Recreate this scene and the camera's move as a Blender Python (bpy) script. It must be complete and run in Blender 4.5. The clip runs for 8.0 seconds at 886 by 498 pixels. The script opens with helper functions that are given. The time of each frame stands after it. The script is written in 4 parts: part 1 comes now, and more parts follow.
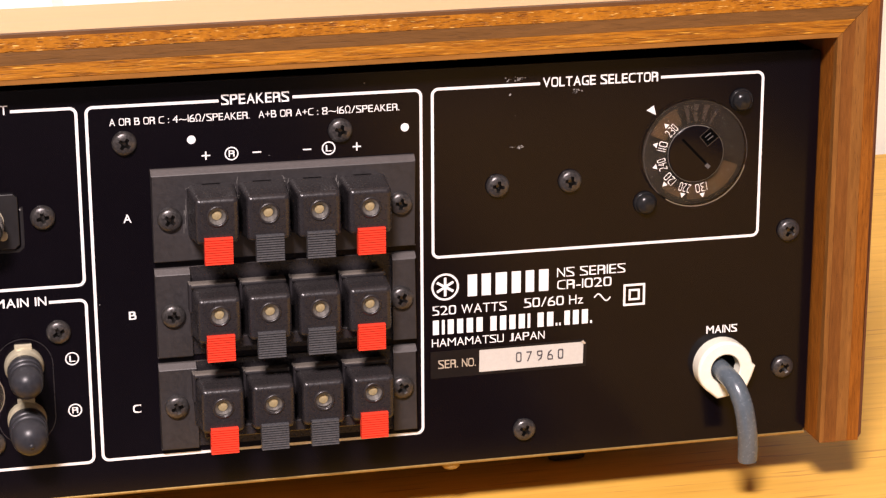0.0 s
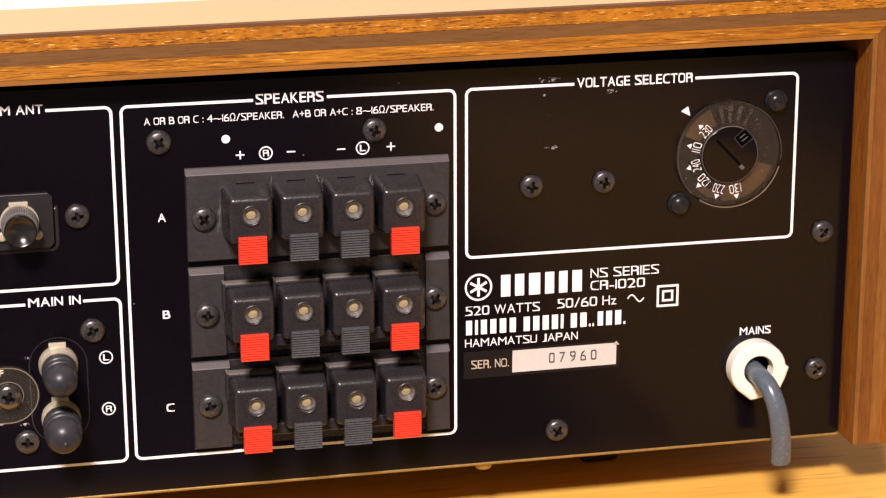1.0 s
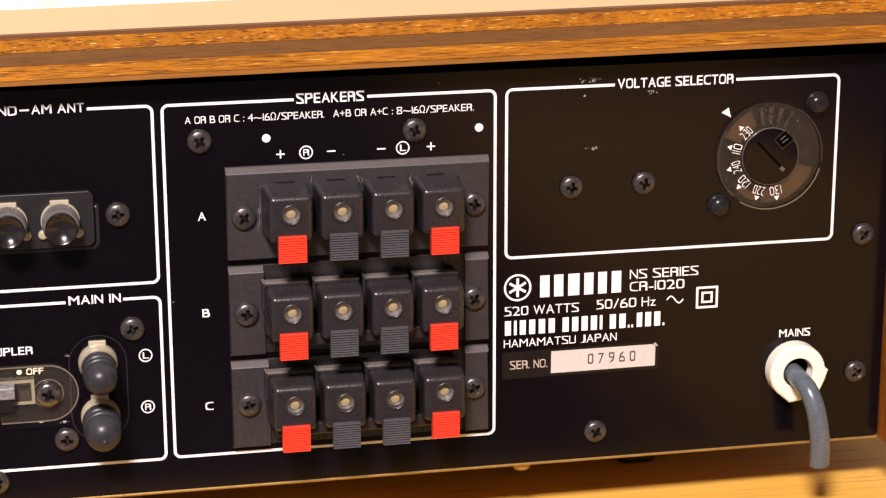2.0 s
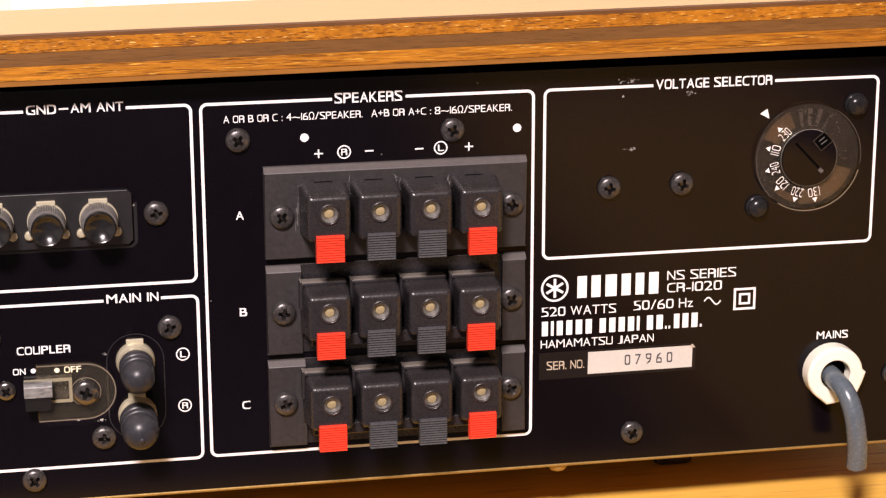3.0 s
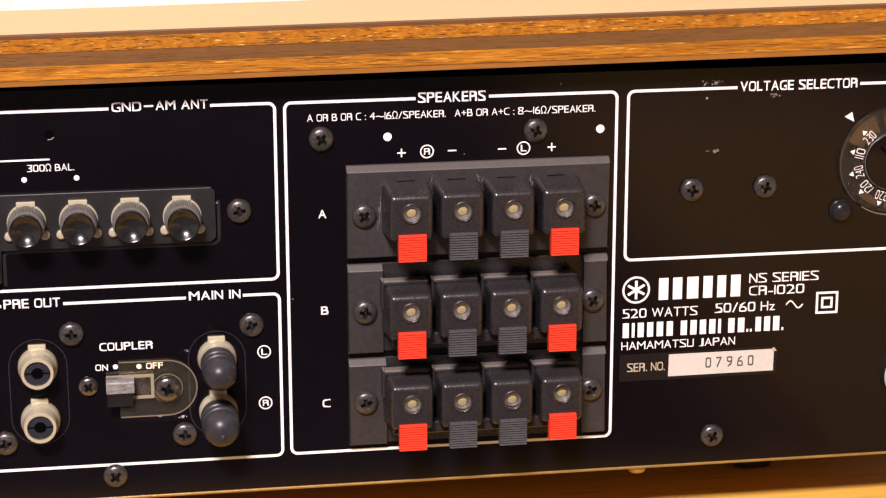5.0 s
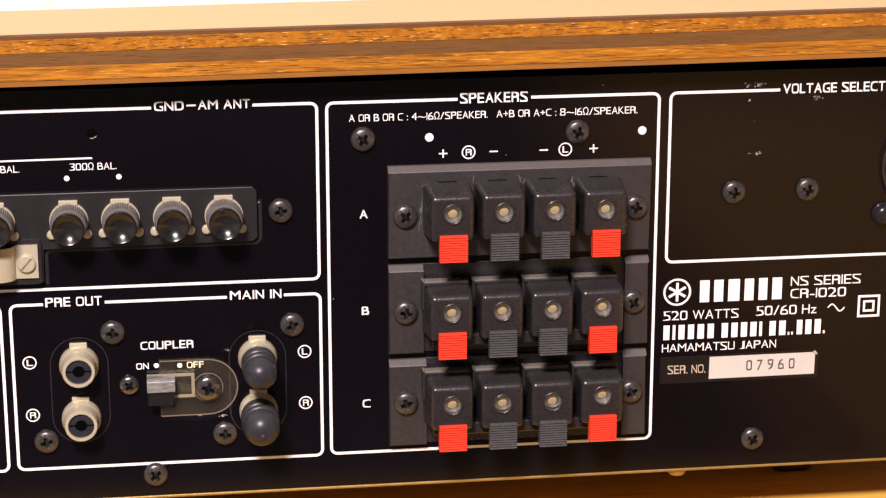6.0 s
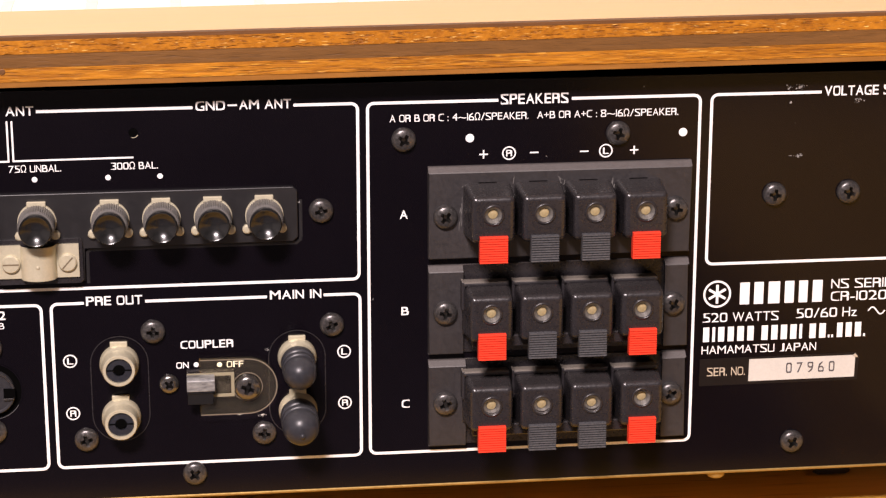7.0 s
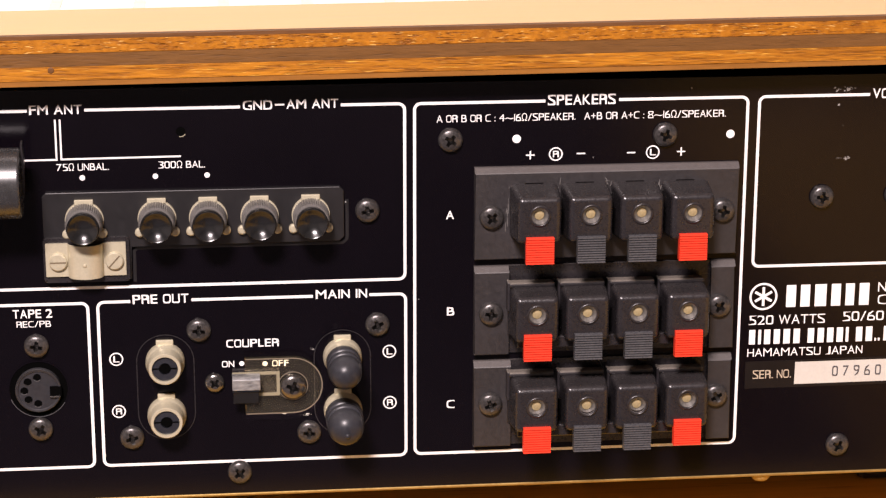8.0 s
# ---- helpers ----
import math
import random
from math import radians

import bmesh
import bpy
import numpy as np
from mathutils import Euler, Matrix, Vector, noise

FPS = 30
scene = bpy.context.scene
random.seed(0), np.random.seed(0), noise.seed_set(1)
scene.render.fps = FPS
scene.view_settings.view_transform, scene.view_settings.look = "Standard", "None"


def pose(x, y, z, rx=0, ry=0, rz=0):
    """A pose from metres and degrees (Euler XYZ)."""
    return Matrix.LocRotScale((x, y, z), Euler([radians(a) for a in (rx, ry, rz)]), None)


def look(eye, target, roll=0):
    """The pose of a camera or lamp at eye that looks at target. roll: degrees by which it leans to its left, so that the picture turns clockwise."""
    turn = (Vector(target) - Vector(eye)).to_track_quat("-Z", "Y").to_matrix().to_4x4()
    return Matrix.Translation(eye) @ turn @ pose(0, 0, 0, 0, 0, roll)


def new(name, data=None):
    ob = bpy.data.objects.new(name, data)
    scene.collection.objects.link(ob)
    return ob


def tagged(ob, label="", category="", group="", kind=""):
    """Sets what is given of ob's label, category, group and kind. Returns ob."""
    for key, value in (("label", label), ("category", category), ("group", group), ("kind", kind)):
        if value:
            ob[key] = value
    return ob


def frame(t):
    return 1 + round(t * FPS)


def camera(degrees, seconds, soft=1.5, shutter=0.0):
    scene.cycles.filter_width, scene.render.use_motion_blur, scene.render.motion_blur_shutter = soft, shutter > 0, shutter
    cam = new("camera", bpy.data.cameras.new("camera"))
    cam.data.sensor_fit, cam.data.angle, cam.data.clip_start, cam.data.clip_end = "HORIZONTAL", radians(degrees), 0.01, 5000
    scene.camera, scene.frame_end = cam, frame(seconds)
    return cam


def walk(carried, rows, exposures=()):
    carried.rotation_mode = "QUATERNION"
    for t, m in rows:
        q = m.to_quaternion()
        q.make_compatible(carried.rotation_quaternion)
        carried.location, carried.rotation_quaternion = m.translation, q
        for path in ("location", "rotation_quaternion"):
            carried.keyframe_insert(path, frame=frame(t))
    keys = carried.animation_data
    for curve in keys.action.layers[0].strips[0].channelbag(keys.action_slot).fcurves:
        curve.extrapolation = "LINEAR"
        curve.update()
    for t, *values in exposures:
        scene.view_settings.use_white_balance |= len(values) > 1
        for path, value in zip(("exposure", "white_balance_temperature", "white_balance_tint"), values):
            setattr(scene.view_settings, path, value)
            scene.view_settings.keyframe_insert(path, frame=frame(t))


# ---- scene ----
cam = camera(22.37, 8.0, soft=1.3)
EXPOSURES = [(0.0, 0.0), (8.0, 0.0)]
# seconds, eye x, y, z, yaw, pitch, roll; the table top is z = 0, the receiver's back panel is y = 0
ROWS = [
    (0.0, -0.04002, -0.61344, 0.27265, -12.99, -16.46, -0.23),
    (0.5, -0.04059, -0.61336, 0.27232, -12.71, -16.44, -0.23),
    (1.0, -0.04149, -0.61328, 0.27208, -12.23, -16.40, -0.23),
    (1.5, -0.04239, -0.61311, 0.27199, -11.87, -16.39, -0.20),
    (2.0, -0.04330, -0.61287, 0.27191, -11.35, -16.38, -0.16),
    (3.5, -0.04633, -0.61197, 0.27191, -10.19, -16.38, -0.09),
    (4.0, -0.04740, -0.61180, 0.27191, -9.76, -16.37, -0.05),
    (4.5, -0.04838, -0.61164, 0.27175, -9.23, -16.36, -0.07),
    (6.0, -0.05084, -0.61106, 0.27093, -7.80, -16.28, 0.02),
    (6.5, -0.05158, -0.61123, 0.27109, -7.28, -16.27, 0.02),
    (7.0, -0.05248, -0.61090, 0.27126, -6.89, -16.29, 0.05),
    (7.5, -0.05346, -0.61074, 0.27142, -6.44, -16.30, 0.08),
    (8.0, -0.05486, -0.61041, 0.27142, -5.89, -16.30, 0.13),
]
walk(cam, [(t, pose(x, y, z, 90 + pitch, 0, yaw) @ pose(0, 0, 0, 0, 0, roll)) for t, x, y, z, yaw, pitch, roll in ROWS], EXPOSURES)

# ---- light ----
UNIT = 0.00082  # metres to one drawing unit of the receiver
LIFT = 164 * UNIT  # height of the panel's datum (top of the printed boxes) over the table


def area_lamp(name, eye, target, size, watts, colour):
    data = bpy.data.lights.new(name, "AREA")
    data.shape, data.size, data.size_y, data.energy, data.color = "ELLIPSE", size[0], size[1], watts, colour
    ob = new(name, data)
    ob.matrix_world = look(eye, target)
    return ob


WARM = (1.0, 0.842, 0.85)
# main light, placed from the shadows; that it is a pendant is assumed
PENDANT = (-0.36, -1.27, 1.23)
# unseen fill light, added to brighten the cabinet's top
TOP_FILL = (-0.05, 0.20)
area_lamp("assumed_pendant_light", PENDANT, (*PENDANT[:2], 0), (0.38, 0.32), 109.0, WARM)
area_lamp("top_fill_light", (*TOP_FILL, 1.41), (*TOP_FILL, 0), (0.34, 0.34), 1.2, WARM)
world = bpy.data.worlds.new("world")
scene.world = world
world.use_nodes = True
world.node_tree.nodes["Background"].inputs[0].default_value = (1.0, 0.85, 0.68, 1)
world.node_tree.nodes["Background"].inputs[1].default_value = 0.004


# ---- materials ----
def material(name, colour, rough=0.5, metal=0.0, **more):
    m = bpy.data.materials.new(name)
    m.use_nodes = True
    b = m.node_tree.nodes["Principled BSDF"]
    b.inputs["Base Color"].default_value = (*colour, 1)
    b.inputs["Roughness"].default_value = rough
    b.inputs["Metallic"].default_value = metal
    for key, value in more.items():
        b.inputs[key.replace("_", " ")].default_value = value
    return m


def add(m, kind, **inputs):
    n = m.node_tree.nodes.new(kind)
    for key, value in inputs.items():
        n.inputs[key.replace("_", " ")].default_value = value
    return n


def wire(m, a, out, b, into):
    m.node_tree.links.new(a.outputs[out], b.inputs[into])


def shader(m):
    return m.node_tree.nodes["Principled BSDF"]


def ramp(m, stops):
    n = m.node_tree.nodes.new("ShaderNodeValToRGB")
    while len(n.color_ramp.elements) < len(stops):
        n.color_ramp.elements.new(0.5)
    for e, (at, c) in zip(n.color_ramp.elements, stops):
        e.position, e.color = at, (*c, 1)
    return n


def textured(name, dark, light, scale, stretch, rough=(0.4, 0.55), bump=0.1, fine=8.0, metal=0.0, spread=(0.3, 0.7), deep=0.0004, coat=0.0):
    """Two scales of noise, stretched along the grain, in colour, gloss and relief."""
    m = material(name, light, rough[0], metal)
    co = add(m, "ShaderNodeTexCoord")
    mp = add(m, "ShaderNodeMapping")
    mp.inputs["Scale"].default_value = [v / (1000 * UNIT) for v in stretch]
    wire(m, co, "Object", mp, "Vector")
    big = add(m, "ShaderNodeTexNoise", Scale=scale, Detail=6.0, Roughness=0.6)
    small = add(m, "ShaderNodeTexNoise", Scale=scale * fine, Detail=5.0, Roughness=0.65)
    wire(m, mp, "Vector", big, "Vector")
    wire(m, mp, "Vector", small, "Vector")
    mix = m.node_tree.nodes.new("ShaderNodeMath")
    mix.operation = "MULTIPLY_ADD"
    mix.inputs[1].default_value = 0.55
    wire(m, small, "Fac", mix, 0)
    half = m.node_tree.nodes.new("ShaderNodeMath")
    half.operation = "MULTIPLY"
    half.inputs[1].default_value = 0.45
    wire(m, big, "Fac", half, 0)
    wire(m, half, 0, mix, 2)
    r = ramp(m, [(spread[0], dark), (spread[1], light)])
    wire(m, mix, 0, r, "Fac")
    b = shader(m)
    wire(m, r, "Color", b, "Base Color")
    rr = add(m, "ShaderNodeMapRange")
    rr.inputs["To Min"].default_value, rr.inputs["To Max"].default_value = rough
    wire(m, small, "Fac", rr, "Value")
    wire(m, rr, 0, b, "Roughness")
    bp = add(m, "ShaderNodeBump", Strength=bump, Distance=deep)
    wire(m, small, "Fac", bp, "Height")
    wire(m, bp, 0, b, "Normal")
    b.inputs["Coat Weight"].default_value = coat
    b.inputs["Coat Roughness"].default_value = 0.15
    return m


PANEL = textured("black_panel_paint", (0.0020, 0.0014, 0.0025), (0.0035, 0.0025, 0.0041), 40, (1, 1, 1), (0.13, 0.2), 0.03, 30, deep=0.0001)
shader(PANEL).inputs["Specular IOR Level"].default_value = 0.2
PLASTIC = textured("black_terminal_plastic", (0.013, 0.0115, 0.0118), (0.029, 0.0258, 0.0265), 70, (1, 1, 1), (0.35, 0.6), 0.25, 9, deep=0.0002)
HOUSING = textured("dark_housing_plastic", (0.0105, 0.0094, 0.0103), (0.0210, 0.0187, 0.0203), 90, (1, 1, 1), (0.22, 0.34), 0.35, 9, deep=0.0002)
shader(HOUSING).inputs["Specular IOR Level"].default_value = 0.5
PRINT = textured("white_print", (0.72, 0.72, 0.70), (0.85, 0.85, 0.83), 300, (1, 1, 1), (0.5, 0.6), 0.0, 6)
RED = textured("red_plastic", (0.67, 0.040, 0.017), (0.79, 0.053, 0.024), 150, (1, 1, 1), (0.35, 0.45), 0.05, 8)
GREY = textured("dark_grey_plastic", (0.046, 0.0462, 0.049), (0.085, 0.0855, 0.090), 150, (1, 1, 1), (0.22, 0.34), 0.05, 8)
SCREW = textured("blackened_screw_steel", (0.026, 0.024, 0.0235), (0.14, 0.131, 0.126), 300, (1, 1, 1), (0.2, 0.42), 0.1, 5, metal=0.6, spread=(0.35, 0.75))
# darker metal for the screw recesses, with their shade put into the colour
RECESS = textured("shaded_screw_recess", (0.035, 0.033, 0.031), (0.12, 0.114, 0.108), 120, (1, 1, 1), (0.28, 0.4), 0.1, 5, metal=1.0)
SHINY = textured("worn_bright_screw", (0.10, 0.094, 0.088), (0.22, 0.21, 0.20), 200, (1, 1, 1), (0.16, 0.26), 0.1, 5, metal=0.9)
NICKEL = textured("dull_nickel", (0.43, 0.395, 0.275), (0.53, 0.49, 0.36), 250, (1, 1, 1), (0.3, 0.45), 0.1, 5, metal=0.35)
BRASS = textured("contact_brass", (0.30, 0.235, 0.115), (0.52, 0.435, 0.25), 250, (1, 1, 1), (0.35, 0.5), 0.1, 5, metal=0.4)
ORANGE = textured("orange_mahogany", (0.171, 0.05394, 0.0038), (0.4465, 0.1767, 0.0114), 75, (0.14, 1, 1.8), (0.45, 0.65), 0.5, 9, spread=(0.36, 0.6))
CURL = textured("curly_orange_mahogany", (0.228, 0.07719, 0.00475), (0.437, 0.1702, 0.0114), 70, (0.7, 1, 0.9), (0.4, 0.6), 0.5, 9, spread=(0.34, 0.64))
BROWN = textured("brown_walnut_strip", (0.105, 0.048, 0.013), (0.168, 0.078, 0.022), 50, (0.2, 1, 1.6), (0.45, 0.6), 0.3, 8, spread=(0.3, 0.7))
LOWER = textured("tan_edge_wood", (0.185, 0.076, 0.014), (0.30, 0.127, 0.022), 50, (0.2, 1, 1.6), (0.45, 0.6), 0.3, 8, spread=(0.3, 0.7))
DARK = textured("dark_edge_wood", (0.085, 0.038, 0.014), (0.15, 0.066, 0.022), 50, (0.2, 1, 1.6), (0.45, 0.6), 0.3, 8)
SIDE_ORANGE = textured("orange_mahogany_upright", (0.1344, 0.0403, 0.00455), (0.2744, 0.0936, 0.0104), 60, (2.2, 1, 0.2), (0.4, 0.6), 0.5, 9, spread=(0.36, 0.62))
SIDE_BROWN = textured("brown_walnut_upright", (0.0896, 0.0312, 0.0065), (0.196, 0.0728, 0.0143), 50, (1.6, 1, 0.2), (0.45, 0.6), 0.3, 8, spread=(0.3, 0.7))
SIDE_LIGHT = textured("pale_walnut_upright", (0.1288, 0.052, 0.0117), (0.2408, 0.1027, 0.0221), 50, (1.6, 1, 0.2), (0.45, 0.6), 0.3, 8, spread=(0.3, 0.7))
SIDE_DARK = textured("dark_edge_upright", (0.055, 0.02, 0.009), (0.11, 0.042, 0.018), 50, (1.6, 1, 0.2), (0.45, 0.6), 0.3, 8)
VENEER = textured("satin_walnut_veneer", (0.5612, 0.3001, 0.0736), (0.6624, 0.3697, 0.103), 14, (0.15, 1.6, 1), (0.3, 0.4), 0.1, 12, spread=(0.3, 0.7), coat=0.5)
TABLE = textured("oiled_beech", (0.58, 0.32, 0.050), (0.80, 0.475, 0.090), 9, (0.22, 3.0, 1), (0.5, 0.62), 0.08, 9, spread=(0.3, 0.7))
shader(TABLE).inputs["Specular IOR Level"].default_value = 0.2
WALL = textured("white_wallpaper", (0.76, 0.77, 0.67), (0.84, 0.85, 0.75), 20, (1, 1, 1), (0.8, 0.9), 0.2, 20)
ROOM_WALL = textured("beige_room_wallpaper", (0.31, 0.286, 0.275), (0.40, 0.372, 0.356), 20, (1, 1, 1), (0.8, 0.9), 0.2, 20)
FLOOR = textured("dark_grey_unseen_floor", (0.058, 0.053, 0.061), (0.092, 0.085, 0.096), 60, (1, 1, 1), (0.8, 0.9), 0.1, 9)
ZINC = textured("yellowed_zinc", (0.26, 0.16, 0.045), (0.42, 0.29, 0.10), 120, (1, 1, 1), (0.3, 0.5), 0.1, 6, metal=0.7)
CREAM = textured("cream_vent_paint", (0.74, 0.68, 0.56), (0.82, 0.76, 0.64), 100, (1, 1, 1), (0.3, 0.4), 0.05, 6)
WHITE_METAL = textured("white_vent_paint", (0.78, 0.77, 0.74), (0.86, 0.85, 0.82), 100, (1, 1, 1), (0.3, 0.4), 0.05, 6)
NYLON = textured("cream_nylon", (0.70, 0.69, 0.56), (0.80, 0.79, 0.67), 80, (1, 1, 1), (0.35, 0.5), 0.05, 8)
CABLE = textured("grey_cable_rubber", (0.060, 0.076, 0.090), (0.093, 0.116, 0.136), 80, (1, 1, 1), (0.2, 0.32), 0.05, 8)
# sheenless black that paints the shade inside holes, slots and gaps
VOID = material("hollow_shade", (0.002, 0.002, 0.002), 0.9, Specular_IOR_Level=0.0)
PAPER = textured("cream_label_paper", (0.45, 0.435, 0.39), (0.53, 0.515, 0.465), 90, (1, 1, 1), (0.6, 0.7), 0.05, 8)
INK = material("grey_stamp_ink", (0.06, 0.055, 0.06), 0.6)
SLOT_CREAM = material("yellowed_cream_plastic", (0.22, 0.197, 0.128), 0.5)
TAN = material("beige_print", (0.42, 0.36, 0.27), 0.6)
LABEL_BLACK = textured("black_label_film", (0.006, 0.005, 0.005), (0.010, 0.008, 0.008), 60, (1, 1, 1), (0.3, 0.4), 0.05, 8)
shader(LABEL_BLACK).inputs["Specular IOR Level"].default_value = 0.22
GLOSS_BLACK = textured("glossy_black_cap", (0.006, 0.006, 0.006), (0.012, 0.012, 0.012), 90, (1, 1, 1), (0.17, 0.26), 0.03, 8)
INSULATOR = textured("blue_black_insulator", (0.012, 0.013, 0.017), (0.022, 0.023, 0.029), 90, (1, 1, 1), (0.2, 0.3), 0.03, 8)
NUT_BLACK = textured("glossy_black_rivet", (0.007, 0.007, 0.0075), (0.016, 0.016, 0.0165), 90, (1, 1, 1), (0.18, 0.28), 0.03, 8)
shader(NUT_BLACK).inputs["Specular IOR Level"].default_value = 0.25
RUBBER = textured("dark_rubber", (0.014, 0.014, 0.016), (0.028, 0.028, 0.032), 90, (1, 1, 1), (0.28, 0.42), 0.08, 8)
CAP_RUBBER = textured("grey_cap_rubber", (0.015, 0.0153, 0.0182), (0.029, 0.0296, 0.035), 90, (1, 1, 1), (0.28, 0.42), 0.08, 8)
# brown that paints the reflection seen in the selector's clear ring
RING_REFLECTION = textured("painted_ring_reflection", (0.011, 0.0052, 0.0011), (0.036, 0.0175, 0.0032), 120, (1, 1, 1), (0.5, 0.6), 0.05, 5)
LINT = textured("grey_lint", (0.07, 0.066, 0.062), (0.15, 0.14, 0.13), 400, (1, 1, 1), (0.7, 0.8), 0.0, 6)
LAMP_GLOW = material("lamp_diffuser", (0.9, 0.85, 0.75), 0.5)


def pores(m, stretch, scale, colour, at=0.60, deep=0.0003, fade=0.07):
    """Short dark pores and pale flecks along the grain."""
    co = add(m, "ShaderNodeTexCoord")
    mp = add(m, "ShaderNodeMapping")
    mp.inputs["Scale"].default_value = [v / (1000 * UNIT) for v in stretch]
    wire(m, co, "Object", mp, "Vector")
    n = add(m, "ShaderNodeTexNoise", Scale=scale, Detail=2.0, Roughness=0.5)
    wire(m, mp, "Vector", n, "Vector")
    r = ramp(m, [(at, (0, 0, 0)), (at + fade, (1, 1, 1))])
    wire(m, n, "Fac", r, "Fac")
    b = shader(m)
    before = b.inputs["Base Color"].links[0].from_socket
    mix = m.node_tree.nodes.new("ShaderNodeMix")
    mix.data_type = "RGBA"
    wire(m, r, "Color", mix, 0)
    m.node_tree.links.new(before, mix.inputs[6])
    mix.inputs[7].default_value = (*colour, 1)
    m.node_tree.links.new(mix.outputs[2], b.inputs["Base Color"])
    bp = add(m, "ShaderNodeBump", Strength=0.6, Distance=deep)
    bp.invert = True
    wire(m, r, "Color", bp, "Height")
    m.node_tree.links.new(b.inputs["Normal"].links[0].from_socket, bp.inputs["Normal"])
    wire(m, bp, 0, b, "Normal")


def dusty(m, colour, most):
    """Fine dust lying on faces that look upwards, in patches."""
    g = add(m, "ShaderNodeNewGeometry")
    sep = add(m, "ShaderNodeSeparateXYZ")
    wire(m, g, "Normal", sep, 0)
    up = add(m, "ShaderNodeMapRange")
    up.inputs["From Min"].default_value, up.inputs["From Max"].default_value, up.inputs["To Max"].default_value = 0.35, 0.8, most
    wire(m, sep, "Z", up, "Value")
    n = add(m, "ShaderNodeTexNoise", Scale=420.0, Detail=6.0, Roughness=0.7)
    r = ramp(m, [(0.35, (0.15, 0.15, 0.15)), (0.65, (1, 1, 1))])
    wire(m, n, "Fac", r, "Fac")
    much = m.node_tree.nodes.new("ShaderNodeMath")
    much.operation = "MULTIPLY"
    wire(m, up, 0, much, 0)
    wire(m, r, "Color", much, 1)
    b = shader(m)
    before = b.inputs["Base Color"].links[0].from_socket
    mix = m.node_tree.nodes.new("ShaderNodeMix")
    mix.data_type = "RGBA"
    wire(m, much, 0, mix, 0)
    m.node_tree.links.new(before, mix.inputs[6])
    mix.inputs[7].default_value = (*colour, 1)
    m.node_tree.links.new(mix.outputs[2], b.inputs["Base Color"])


dusty(PLASTIC, (0.22, 0.195, 0.18), 0.5)
dusty(HOUSING, (0.20, 0.18, 0.155), 0.07)
LIP = textured("dusty_lip_plastic", (0.0112, 0.0100, 0.0112), (0.0225, 0.0200, 0.0219), 90, (1, 1, 1), (0.3, 0.45), 0.2, 9, deep=0.0002)
dusty(LIP, (0.30, 0.265, 0.22), 0.75)
shader(CAP_RUBBER).inputs["Specular IOR Level"].default_value = 0.28
dusty(CAP_RUBBER, (0.20, 0.19, 0.18), 0.12)
dusty(RUBBER, (0.20, 0.19, 0.18), 0.15)
KNURL = textured("knurled_grey_metal", (0.0975, 0.093, 0.087), (0.21, 0.1995, 0.186), 300, (1, 1, 1), (0.35, 0.5), 0.1, 5, metal=0.3)
STEEL = textured("dark_contact_steel", (0.07, 0.066, 0.062), (0.20, 0.19, 0.175), 300, (1, 1, 1), (0.2, 0.32), 0.1, 5, metal=0.9)
TUBE = textured("pale_contact_tin", (0.06, 0.056, 0.052), (0.24, 0.228, 0.21), 300, (1, 1, 1), (0.35, 0.5), 0.2, 5, metal=0.5)
ROD = textured("polished_dark_ferrite", (0.018, 0.018, 0.018), (0.03, 0.03, 0.03), 90, (1, 1, 1), (0.24, 0.3), 0.01, 8)
shader(ROD).inputs["Specular IOR Level"].default_value = 0.8
STRIP = textured("smooth_black_strip", (0.008, 0.0075, 0.008), (0.013, 0.0121, 0.013), 60, (1, 1, 1), (0.34, 0.44), 0.02, 6)
# dark tone that paints the shade in the clamp screws' slots
SLOT_SHADE = material("screw_slot_shade", (0.13, 0.10, 0.06), 0.5)
# pale colour for painted edge highlights and the collar round the guard's screw
EDGE_PALE = material("pale_highlight_and_collar", (0.15, 0.125, 0.09), 0.3)
RING_BROWN = textured("brown_scale_film", (0.003, 0.0026, 0.0026), (0.011, 0.009, 0.0085), 55, (1, 1, 1), (0.5, 0.6), 0.05, 6, spread=(0.42, 0.62))
shader(RING_BROWN).inputs["Specular IOR Level"].default_value = 0.2
pores(ORANGE, (0.05, 1, 1.2), 2000, (0.17, 0.058, 0.004), 0.56, fade=0.14)
pores(ORANGE, (0.09, 1, 1.0), 1500, (0.60, 0.31, 0.04), 0.62, fade=0.16)
pores(CURL, (0.13, 1, 1.0), 1900, (0.15, 0.047, 0.004), 0.56, 0.0006, fade=0.16)
pores(CURL, (0.14, 1, 1.1), 1700, (0.75, 0.45, 0.12), 0.63, 0.0001, fade=0.10)
pores(CURL, (0.3, 1, 0.25), 500, (0.22, 0.074, 0.006), 0.56, 0.0002, fade=0.25)
for m in (ORANGE, CURL, BROWN, LOWER, DARK, SIDE_ORANGE, SIDE_BROWN, SIDE_LIGHT, SIDE_DARK):
    shader(m).inputs["Specular IOR Level"].default_value = 0.2
pores(BROWN, (0.08, 1, 1.0), 1800, (0.085, 0.039, 0.011), 0.55, 0.0001, fade=0.25)
pores(SIDE_ORANGE, (1.0, 1, 0.1), 2200, (0.09, 0.026, 0.004), 0.62, fade=0.16)
pores(SIDE_LIGHT, (1.0, 1, 0.1), 2200, (0.12, 0.045, 0.012), 0.62, fade=0.2)
pores(SIDE_BROWN, (1.0, 1, 0.1), 2200, (0.10, 0.034, 0.008), 0.62, fade=0.2)
pores(TABLE, (0.05, 1.0, 1), 420, (0.46, 0.23, 0.05), 0.60, 0.0001, fade=0.12)


# ---- shapes, in drawing units from the panel's datum: x along the panel, y into the receiver, z up ----
MESHES = {}


